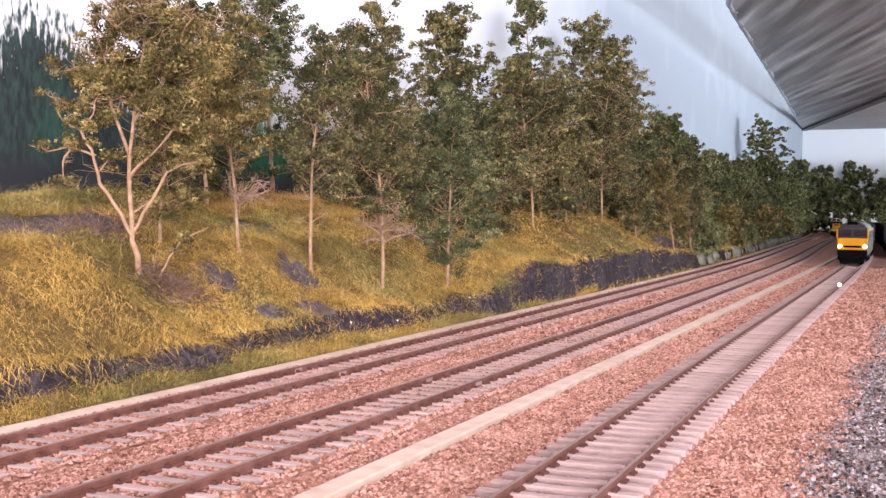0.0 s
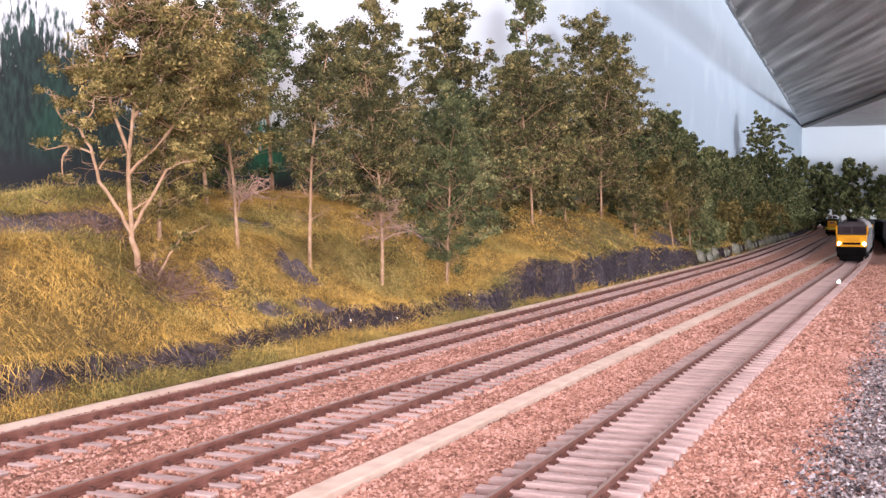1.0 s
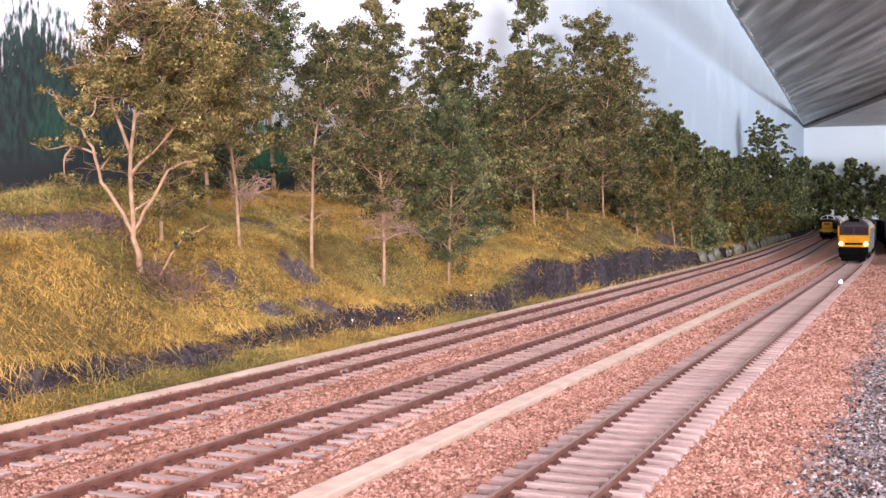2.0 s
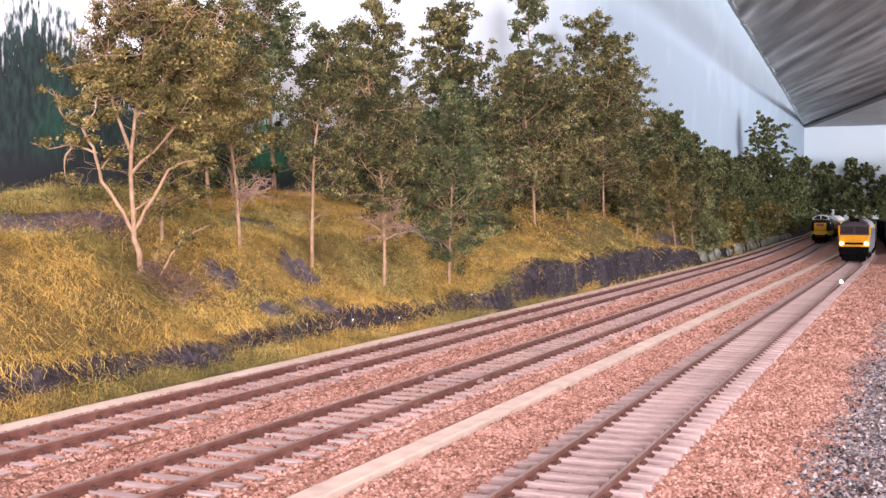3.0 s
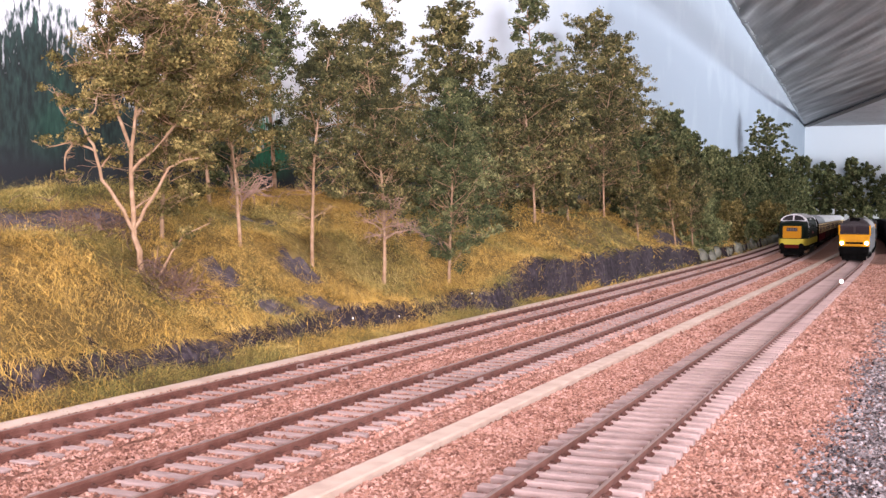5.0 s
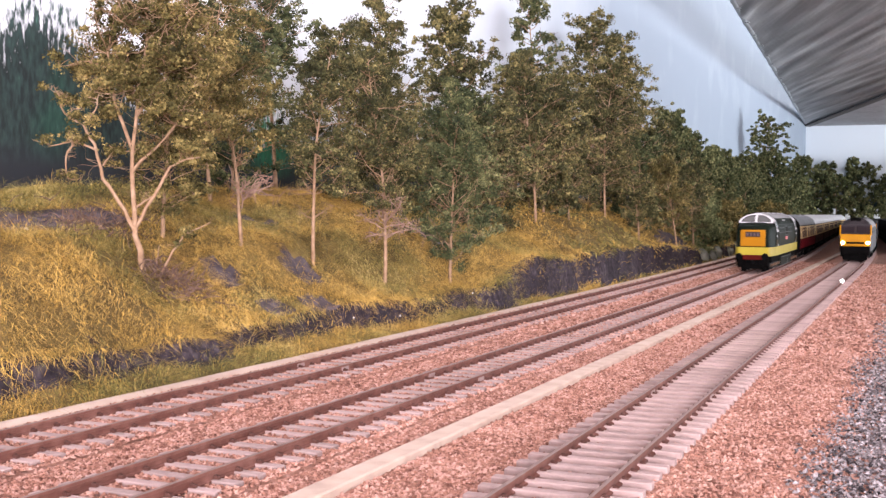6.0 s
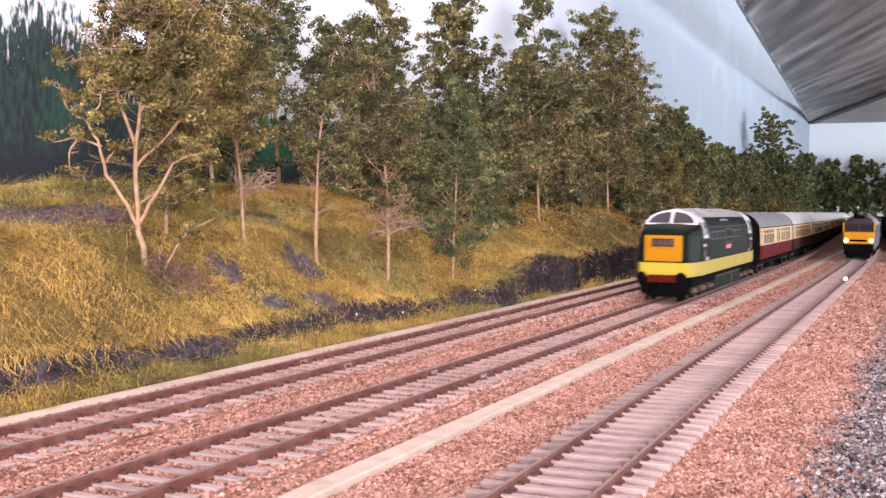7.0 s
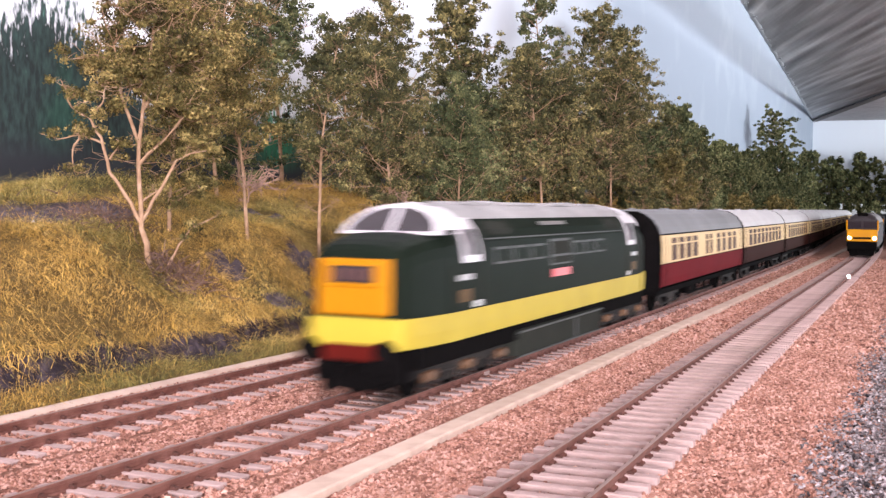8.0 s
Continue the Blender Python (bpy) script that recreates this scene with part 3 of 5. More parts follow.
def forked_tree():
    """The nearest tree: a leaning stem, one bare crooked arm, one arm across, and a full bronze crown."""
    rng = random.Random(20)
    t = thing("tree", "bronze-green leafy tree with one bare crooked pale limb", "tree", "trees on the bank")
    verts, faces, tips = [], [], []

    def limb(way, r0, r1, n=7):
        pts = []
        for (xa, za), (xb, zb) in zip(way, way[1:]):
            for k in range(3):
                u = k / 3
                pts.append(Vector((xa + (xb - xa) * u + rng.gauss(0, 0.22), rng.gauss(0, 0.25) + 0.06 * (za - 15), za + (zb - za) * u)))
        pts.append(Vector((way[-1][0], 0.06 * (way[-1][1] - 15), way[-1][1])))
        tube(verts, faces, pts, [r0 + (r1 - r0) * i / (len(pts) - 1) for i in range(len(pts))], n)
        return pts

    def twigs(pts, count, reach, r, leafy):
        for i in range(count):
            p = pts[int(len(pts) * (0.25 + 0.75 * (i + rng.random()) / count)) % len(pts)]
            lp, lr = grow(rng, p, Vector((rng.uniform(-1, 1), rng.uniform(-1, 1), rng.uniform(-0.2, 0.8))), reach * rng.uniform(0.5, 1.2), r, r * 0.35, 0.35, 5, 0.1)
            tube(verts, faces, lp, lr, 4)
            for q in (2, 3, 4, 5):
                for _ in range(2):
                    tp, tr = grow(rng, lp[q], Vector((rng.uniform(-1, 1), rng.uniform(-1, 1), rng.uniform(-0.6, 0.8))), reach * rng.uniform(0.25, 0.55), r * 0.5, r * 0.25, 0.45, 3)
                    tube(verts, faces, tp, tr, 3)
                    if rng.random() < leafy:
                        tips.extend((tp[-1], tp[-2]))
            if rng.random() < leafy:
                tips.append(lp[-1])

    stem = limb([(0, -2), (-1.2, 7), (-3.0, 16), (-4.2, 37), (-2.5, 60), (1, 84), (3, 106)], 1.35, 0.3, 8)
    twigs(stem[11:], 38, 23, 0.34, 1)
    for way, count in (([(-4.2, 37), (8, 50), (20, 66), (27, 92)], 27), ([(-3.6, 44), (-10, 62), (-13, 82), (-9, 100)], 21), ([(-2.6, 58), (9, 74), (13, 100)], 20)):
        twigs(limb(way, 0.8, 0.25, 6)[2:], count, 19, 0.3, 1)
    # the bare arm with its crooked forks
    arm = limb([(-3, 15), (-9, 26), (-14, 34), (-17.5, 47), (-22, 54), (-28, 58), (-30.5, 66)], 0.85, 0.3)
    for way in ([(-17, 45), (-25, 48), (-33, 46)], [(-25, 48), (-28, 42), (-27, 34)], [(-22, 54), (-17, 60), (-16, 66)], [(-15, 39), (-11, 44), (-3, 45)]):
        twigs(limb(way, 0.5, 0.2, 6), 5, 5.5, 0.2, 0.10)
    twigs(arm[14:], 7, 6, 0.2, 0.10)
    across = limb([(-3, 15), (4, 28), (10, 39), (15, 42), (21, 43)], 0.75, 0.3)
    twigs(across[6:], 6, 8, 0.22, 0.35)
    twigs(limb([(-3.6, 23), (1, 26), (4, 28)], 0.5, 0.25), 3, 4, 0.15, 0)
    twigs(limb([(6, -3), (11, 7), (15, 13), (25, 18)], 0.55, 0.2), 4, 5, 0.15, 0.1)
    limb([(4, -3), (5, 4), (6, 9)], 0.35, 0.15)
    mesh_object("trunk", [v * K for v in verts], faces, M_BARK, t, "pale crooked trunk and limbs", True)
    full = [p for p in tips if rng.random() < 1.05 - 0.75 * smooth(62, 100, p.z)]
    crown(t, np.array([tuple(p) for p in full]), 0.64, 1.15, 46, 20, M_LEAFBROWN, 0.8)
    return t


def bare_twigs(t, seed, height, reach, side):
    """A net of thin leafless twigs round the stem."""
    rng = random.Random(seed)
    verts, faces = [], []
    for i in range(8):
        a = rng.uniform(-1.1, 1.1) + (0 if side > 0 else math.pi)
        p = Vector((0, 0, height + rng.uniform(-7, 3)))
        pts, radii = grow(rng, p, Vector((math.cos(a), math.sin(a), rng.uniform(0.25, 0.8))), reach * rng.uniform(0.6, 1.1), 0.32, 0.15, 0.4, 6)
        tube(verts, faces, pts, radii, 4)
        for q in (2, 3, 4, 5, 6):
            for _ in range(2):
                tp, tr = grow(rng, pts[q], Vector((rng.uniform(-1, 1), rng.uniform(-1, 1), rng.uniform(-0.6, 0.8))), reach * rng.uniform(0.15, 0.4), 0.17, 0.11, 0.6, 4)
                tube(verts, faces, tp, tr, 3)
    mesh_object("twig_tangle", [v * K for v in verts], faces, M_PALETWIG, t, "pale pinkish leafless twigs")


M_PALETWIG = material("pale_twigs", [(0.12, 0.065, 0.045), (0.27, 0.16, 0.118), (0.42, 0.28, 0.215)], 200, 0.85)


def plant(t, y, s):
    t.matrix_basis = Matrix.Translation(((foot(y) - s) * K, y * K, (bank(s, y) - 0.6) * K))
    return t


def seat(x, y):
    return (foot(y) - x, y)


OLIVE, BRONZE, DARK = "olive-green leafy tree with a slim pale trunk", "bronze-green leafy tree with a bare pale fork", "dark green leafy tree"
FRONT = [
    # y, s, height, width, crown from, leaf, density, stems
    (374, 76, 92, 52, 10, "b", 1.0, 1), (413, 63, 84, 34, 40, "b", 0.75, 1), (459, 53, 106, 42, 34, "o", 0.8, 1),
    (500, 35, 116, 50, 38, "o", 0.95, 1), (559, 24, 94, 56, 12, "d", 1.05, 1), (804, 56, 128, 70, 24, "o", 1.05, 1),
    (1009, 55, 142, 78, 30, "o", 1.05, 1), (1038, 29, 68, 40, 14, "o", 0.9, 1), (1171, 18, 92, 48, 22, "b", 0.9, 1),
    (1270, 17, 100, 54, 24, "o", 0.9, 1), (717, 60, 86, 74, 4, "o", 1.0, 1), (908, 60, 122, 68, 12, "o", 1.0, 1)]
BACK = [
    (520, 140, 84, 64, 0, "d", 1.0), (610, 118, 104, 72, 0, "o", 1.0), (860, 68, 92, 84, 0, "o", 1.0), (690, 66, 96, 60, 4, "d", 1.0), (1180, 60, 96, 80, 0, "d", 1.0),
    (581, 150, 136, 60, 70, "d", 1.0), (728, 140, 146, 58, 16, "o", 1.05), (842, 130, 162, 74, 14, "o", 1.1),
    (1070, 150, 208, 66, 30, "d", 1.0), (1240, 130, 212, 104, 20, "o", 1.15), (1439, 140, 226, 92, 14, "o", 1.15),
    (650, 110, 92, 50, 8, "o", 0.9), (470, 120, 104, 44, 50, "o", 0.7), (950, 110, 120, 80, 2, "b", 1.0),
    (1130, 90, 120, 80, 2, "o", 1.0), (780, 90, 70, 74, 0, "o", 0.95), (700, 95, 60, 66, 0, "d", 0.9), (1300, 70, 110, 84, 0, "o", 1.0), (1020, 100, 80, 84, 0, "o", 1.0)]


def woods():
    mats = {"o": M_LEAF, "b": M_LEAFBROWN, "d": M_LEAFDARK}
    labs = {"o": OLIVE, "b": BRONZE, "d": DARK}
    hero = plant(forked_tree(), 339, 58)
    hero.matrix_basis = hero.matrix_basis @ pose(0, 0, 0, 0, 0, 39.7)
    for i, (y, s, h, w, c, m, dn, st) in enumerate(FRONT):
        stem = plant(tree(20 + i, h, w, c, mats[m], labs[m], dense=dn, stems=st, trunk_r=1.3 if st > 1 else 0.75 + 0.0028 * h, bare=(0,) if st > 1 else (), offset=7 if st > 1 else 0, spread=0.42, skirt=0 if st > 1 else 12, leaf=0.68 if y < 700 else 0.95), y, s)
        if y in (413, 500):
            bare_twigs(stem, y, 22 if y < 480 else 30, 22, 1)
            if y == 500:
                bare_twigs(stem, 7, 30, 17, -1)
    for i, (y, s, h, w, c, m, dn) in enumerate(BACK):
        plant(tree(60 + i, h, w, c, mats[m], labs[m], dense=dn, leaf=0.98 if y < 800 else 1.45), y, s)
    # the far wood, in copies of four trees
    kinds = [tree(90, 120, 90, 4, M_LEAFDARK, DARK, dense=0.95, leaf=2.9), tree(91, 100, 80, 2, M_LEAFGREEN, "rounded olive-green leafy tree", dense=0.95, leaf=2.8),
             tree(92, 130, 84, 8, M_LEAFDARK, DARK, dense=0.95, leaf=2.9), tree(93, 62, 60, 0, M_LEAFGREEN, "low olive-green leafy bush", dense=0.95, leaf=2.4)]
    spots = []
    rng = random.Random(7)
    for y in range(1330, 4300, 105):
        for s in (22, 60, 110, 160):
            if y < 1500 and s > 100:
                continue
            if y > 3000 and s > 70:
                continue
            spots.append((y + rng.uniform(-30, 30), s + rng.uniform(-12, 12), s))
    first = [True] * 4
    for y, s, row in spots:
        k = 3 if row < 30 else rng.choice((0, 1, 2) if row > 80 else (0, 1, 3))
        sc = rng.uniform(0.75, 1.15) * (0.95 if row < 100 else 1.0) * (0.86 + 0.34 * smooth(2100, 3000, y))
        if row == 22:
            sc *= 0.75
        m = Matrix.Translation(((foot(y) - s) * K, y * K, (bank(s, y) - 1) * K)) @ pose(0, 0, 0, 0, 0, rng.uniform(0, 360)) @ Matrix.Diagonal((sc, sc, sc * rng.uniform(0.9, 1.15), 1))
        if first[k]:
            kinds[k].matrix_basis, first[k] = m, False
        else:
            copy_thing(kinds[k], m)
    bronze = tree(94, 56, 58, 0, M_LEAFBROWN, "low bronze-green leafy bush", dense=0.85, leaf=2.0)
    for i, (y, s) in enumerate(((1640, 24), (2080, 14), (2600, 20))):
        m = Matrix.Translation(((foot(y) - s) * K, y * K, (bank(s, y) - 1) * K)) @ pose(0, 0, 0, 0, 0, 70 * i)
        if i == 0:
            bronze.matrix_basis = m
        else:
            copy_thing(bronze, m)
    for k, y, s, sc in ((0, 1731, 125, 1.32), (1, 2058, 115, 1.5), (2, 1880, 120, 1.1), (0, 2900, 60, 1.5), (0, 3800, 40, 1.9), (1, 3450, 40, 1.7)):
        copy_thing(kinds[k], Matrix.Translation(((foot(y) - s) * K, y * K, (bank(s, y) - 1) * K)) @ pose(0, 0, 0, 0, 0, y) @ Matrix.Diagonal((sc * 0.85, sc * 0.85, sc, 1)))
    plant(tree(95, 258, 150, 14, M_LEAFDARK, "tall dark green leafy tree above the far wood", dense=1.2, leaf=2.6), 3080, 84)
    for i in range(9):
        x = -480 + 62 * i
        if -430 < x < -300:
            continue
        copy_thing(kinds[3], Matrix.Translation((x * K, (4330 + 40 * (i % 3)) * K, 0)) @ pose(0, 0, 0, 0, 0, 50 * i) @ Matrix.Diagonal((1.6, 1.6, 1.7, 1)))
    for x, y, sc in ((-470, 4480, 1.75), (-400, 4420, 1.5), (-330, 4500, 1.85), (-230, 4450, 1.5), (-150, 4480, 1.7), (-60, 4500, 1.9)):
        k = 2 if sc > 1.6 else 0
        m = Matrix.Translation((x * K, y * K, 0)) @ pose(0, 0, 0, 0, 0, x) @ Matrix.Diagonal((sc * 1.2, sc * 1.2, sc * 1.2, 1))
        copy_thing(kinds[k], m)


woods()


# ---- tracks ----


M_JOINER = material("joiner_metal", two((0.24, 0.155, 0.14), 0.8), 300, 0.6, 0.1)


def sleeper_mesh():
    bm = bmesh.new()
    box(bm, 0, 0, 1.1, 31.4, 2.9, 1.8, 0.3)
    me = bpy.data.meshes.new("sleeper")
    bm.to_mesh(me)
    bm.free()
    me.materials.append(M_SLEEPER)
    return me


def clips_mesh():
    bm = bmesh.new()
    for x in (-8.75, 8.75):
        for d in (-1, 1):
            box(bm, x + d * 1.3, 0, 2.2, 1.3, 0.9, 0.7)
            box(bm, x + d * 0.9, 0.1, 2.5, 0.6, 0.6, 0.5)
    me = bpy.data.meshes.new("rail_clips")
    bm.to_mesh(me)
    bm.free()
    me.materials.append(M_CHAIR)
    return me


def track(path, name, label, sink, y_near):
    t = thing(name, label, "railway track", "parallel tracks of the layout", "structure")
    for o in (-8.75, 8.75):
        sweep("rail", lambda y: path(y) + o, [(-1.05, 1.2), (1.05, 1.2), (1.0, 1.6), (0.3, 1.9), (0.3, 2.9), (0.55, 3.05), (0.5, 3.55), (-0.5, 3.55), (-0.55, 3.05), (-0.3, 2.9), (-0.3, 1.9), (-1.0, 1.6)], M_RAIL, t, "rust-brown rail", YS)
        sweep("rail_head", lambda y: path(y) + o, [(-0.42, 3.5), (0.42, 3.5), (0.40, 3.62), (-0.40, 3.62)], M_RAILTOP, t, "worn rail head", YS)
    sm, cm = sleeper_mesh(), clips_mesh()
    verts, faces = [], []
    n = 0
    y = y_near
    rng = random.Random(name)
    while y < 3400:
        d = path(y + 5) - path(y - 5)
        m = Matrix.Translation((path(y) * K, y * K, -sink * K)) @ pose(0, 0, 0, 0, 0, math.degrees(math.atan2(-d, 10)) + rng.uniform(-0.7, 0.7))
        if n < 150:
            for nm, me in (("sleeper", sm), ("rail_clips", cm)):
                ob = new(nm, me)
                ob.parent = t
                ob.matrix_basis = m if nm == "sleeper" else Matrix.Translation((path(y) * K, y * K, -0.15 * K)) @ pose(0, 0, 0, 0, 0, math.degrees(math.atan2(-d, 10)))
        else:
            b = len(verts)
            for z in (0.0, 1.95):
                for xx, yy in ((-15.7, -1.35), (15.7, -1.35), (15.7, 1.35), (-15.7, 1.35)):
                    verts.append(m @ Vector((xx * K, yy * K, z * K)))
            faces += [(b + 4, b + 5, b + 6, b + 7), (b, b + 1, b + 5, b + 4), (b + 1, b + 2, b + 6, b + 5), (b + 2, b + 3, b + 7, b + 6), (b + 3, b, b + 4, b + 7)]
        n += 1
        y += 7.85
    for o in (-8.75, 8.75):
        bm = bmesh.new()
        box(bm, path(332) + o, 332, 2.3, 1.35, 4.5, 1.3, 0.2)
        part("rail_joiner", bm, M_JOINER, t, "pale rail joiner")
    sweep("ballast_bed", path, [(-20.5, -0.2), (20.5, -0.2), (17.2, 0.55), (-17.2, 0.55)], M_BALLAST, t, "pink ballast shoulder under the sleepers", YS)
    far = mesh_object("far_sleepers", verts, faces, M_SLEEPER, t)
    far["kind"] = "stuff"
    return t


track(x1, "track_outer", "rust-brown rails on pale sleepers half buried in ballast", 0.35, 150)
track(x2, "track_middle", "rust-brown rails on pale concrete sleepers in ballast", 0.25, 146)
track(x3, "track_inner", "rust-brown rails on clean pale concrete sleepers", -0.1, 150.5)
tagged(sweep("cable_trough", xstrip, [(-3.1, -0.3), (3.1, -0.3), (3.0, 1.5), (2.6, 1.8), (-2.6, 1.8), (-3.0, 1.5)], M_STRIP, ys=YS), "cream trunking strip lying in the ballast between tracks", "strip", kind="structure")
tagged(sweep("ballast_edging", lambda y: x1(y) - 21.9 + 0.6 * noise.noise((y * 0.03, 0.0, 6.0)), [(-2.9, -0.3), (2.7, -0.3), (2.3, 1.1), (-0.6, 1.8), (-2.6, 1.7)], M_STRIP, ys=YS), "cream plaster edging between ballast and bank", "strip", kind="structure")
# self-lit bead standing in for headlamp light glinting on the rail
bm_ = bmesh.new()
bmesh.ops.create_icosphere(bm_, subdivisions=2, radius=1.35 * K, matrix=Matrix.Translation((-79.5 * K, 930 * K, 4.2 * K)))
tagged(part("track_lamp", bm_, M_GLINT), "tiny glowing white bead in place of a glint on the rail", "lamp")


# ---- stones and grass ----


def stones(name, n, seed, place, size, mat, label):
    """Many small broken stones: squashed, twisted octahedra."""
    g = np.random.default_rng(seed)
    c = place(g, n)
    n = len(c)
    base = np.array([(1, 0, 0), (0, 1, 0), (-1, 0, -0.1), (0, -1, -0.1), (0, 0, 1)], dtype=float)
    base[:, 2] -= 0.25
    v = base[None] * g.uniform(0.55, 1.25, size=(n, 5, 1)) + g.normal(size=(n, 5, 3)) * 0.16
    s = size * g.uniform(0.55, 1.35, size=(n, 1, 1))
    v = v * s * np.array([1, 1, 0.75])
    a = g.uniform(0, 6.283, size=n)
    b = g.normal(size=n) * 0.4
    ca, sa, cb, sb = np.cos(a), np.sin(a), np.cos(b), np.sin(b)
    z0 = np.zeros(n)
    o = np.ones(n)
    rz = np.stack([np.stack([ca, -sa, z0], 1), np.stack([sa, ca, z0], 1), np.stack([z0, z0, o], 1)], 1)
    rx = np.stack([np.stack([o, z0, z0], 1), np.stack([z0, cb, -sb], 1), np.stack([z0, sb, cb], 1)], 1)
    v = np.einsum("nij,nkj->nki", rz @ rx, v) + c[:, None, :]
    tri = np.array([(0, 1, 4), (1, 2, 4), (2, 3, 4), (3, 0, 4)])
    f = (np.arange(n)[:, None, None] * 5 + tri[None]).reshape(-1, 3)
    me = bpy.data.meshes.new(name)
    me.from_pydata((v.reshape(-1, 3) * K).tolist(), [], f.tolist())
    me.materials.append(mat)
    return tagged(new(name, me), label, "gravel", kind="stuff")


vx1, vx2, vx3, vstrip = np.vectorize(x1), np.vectorize(x2), np.vectorize(x3), np.vectorize(xstrip)


def clear(c, slack=1.0):
    """Keeps stones off the rails and the strips, and thins them on the sleepers."""
    x, y = c[:, 0], c[:, 1]
    ok = np.abs(x - vstrip(y)) > 3.2
    g = np.random.default_rng(3)
    for f, sink, y0 in ((vx1, 1, 150), (vx2, 1, 146), (vx3, 0, 150.5)):
        d = np.abs(x - f(y))
        ok &= np.abs(d - 8.75) > 1.3
        on = (np.abs(((y - y0 + 3.925) % 7.85) - 3.925) < 1.9) & (d < 17)
        ok &= ~(on & (g.uniform(size=len(x)) > (0.16 if sink else 0.03)))
        c[(d < 18.5) & ~on, 2] += 0.4 if not sink else 1.05
        c[(d < 18.5) & on, 2] += 0.7
    ok &= x > vx1(y) - 19.5
    return c[ok]


def near_bed(g, n):
    y = 150 + 330 * g.uniform(size=n) ** 1.15
    x = g.uniform(-225, -8, size=n)
    c = np.stack([x, y, g.uniform(-0.1, 0.35, size=n)], 1)
    c = c[x < -18.5 - 0.012 * y + g.normal(size=n) * 2.5]
    return clear(c)


def far_bed(g, n):
    y = 470 + 900 * g.uniform(size=n) ** 1.5
    x = vx1(y) - 20 + g.uniform(0, 1, size=n) * 215
    c = np.stack([x, y, g.uniform(-0.2, 0.5, size=n)], 1)
    return clear(c)


def grey_bed(g, n):
    y = 160 + 700 * g.uniform(size=n) ** 1.2
    x = g.uniform(-52, 20, size=n)
    c = np.stack([x, y, g.uniform(-0.2, 0.9, size=n)], 1)
    return c[x > -21.5 - 0.014 * y + 2.0 * np.sin(y * 0.04) + g.normal(size=n) * 3.0]


stones("ballast", 155000, 11, near_bed, 0.63, M_BALLAST, "pink crushed-stone ballast between and around the tracks")
stones("ballast", 48000, 12, far_bed, 1.1, M_BALLAST, "pink crushed-stone ballast further along the tracks")
stones("gravel", 74000, 13, grey_bed, 0.66, M_GRAVEL, "loose dark and pale grey gravel beside the ballast")


def grass(name, n, seed, y_lo, y_hi, power, length, width, label):
    """Dry fibres in two lengths each, bent over and lying down the slope."""
    rng = np.random.default_rng(seed)
    ys = y_lo + (y_hi - y_lo) * rng.uniform(size=n) ** power
    ss = rng.uniform(0.5, 170, size=n)
    verts, faces, green = [], [], []
    for i in range(n):
        y, s = float(ys[i]), float(ss[i])
        if hollow(s, y) > -0.05 and rng.uniform() > 0.07:
            continue
        edge = s - ledge(y)
        tuft = noise.noise((s * 0.05, y * 0.045, 21.0))
        if -2.0 < edge < 3.6 and rng.uniform() > (0.10 if tuft < 0.05 else 0.6):
            continue
        z = bank(s, y)
        fall = (bank(s + 1.5, y) - bank(s - 1.5, y)) / 3.0
        clump = noise.noise((s * 0.11, y * 0.09, 14.0))
        ln = length * rng.uniform(0.55, 1.35) * (0.75 if s < 9 else 1.0) * (1 + 0.5 * clump) * (1.1 if 3.0 < edge < 7.0 else 1.0)
        comb = 2.4 * noise.noise((s * 0.04, y * 0.035, 33.0))
        d = Vector((rng.normal() * 0.7 + min(fall, 1.5) * 0.5, rng.normal() * 0.75 + comb, rng.uniform(0.0, 0.55) + 0.25 * clump + (0.35 if s < 10 else 0.0))).normalized()
        e = (d + Vector((0.35 + rng.normal() * 0.35, rng.normal() * 0.5 + 0.4 * comb, -rng.uniform(0.3, 1.1) - (0.35 if 3.0 < edge < 7.0 else 0.0)))).normalized()
        side = Vector((-d.y, d.x, 0.0))
        if side.length < 1e-6:
            continue
        side = side.normalized() * (width * rng.uniform(0.6, 1.3))
        p = Vector((foot(y) - s, y, z - 0.4))
        q = p + d * (ln * 0.55)
        b = len(verts)
        verts += [(p - side) * K, (p + side) * K, q * K, (q - side) * K, (q + side) * K, (q + e * (ln * 0.5)) * K]
        faces += [(b, b + 1, b + 2), (b + 3, b + 4, b + 5)]
        g = 1 if noise.noise((s * 0.03, y * 0.022, 5.5)) + 0.21 * rng.normal() + 0.28 * smooth(26, 4, s) - 0.30 * smooth(330, 270, y) * smooth(20, 40, s) - 0.16 * smooth(450, 540, y) > 0.06 else 0
        green += [g, g]
    ob = mesh_object(name, verts, faces, M_GRASS)
    ob.data.materials.append(M_GRASSGREEN)
    ob.data.polygons.foreach_set("material_index", green)
    return tagged(ob, label, "grass", kind="stuff")


grass("grass", 320000, 31, 150, 760, 1.15, 7.4, 0.105, "golden and olive dry grass on the cutting bank")
grass("grass", 50000, 32, 760, 2200, 1.5, 9.0, 0.34, "dry grass further along the cutting bank")


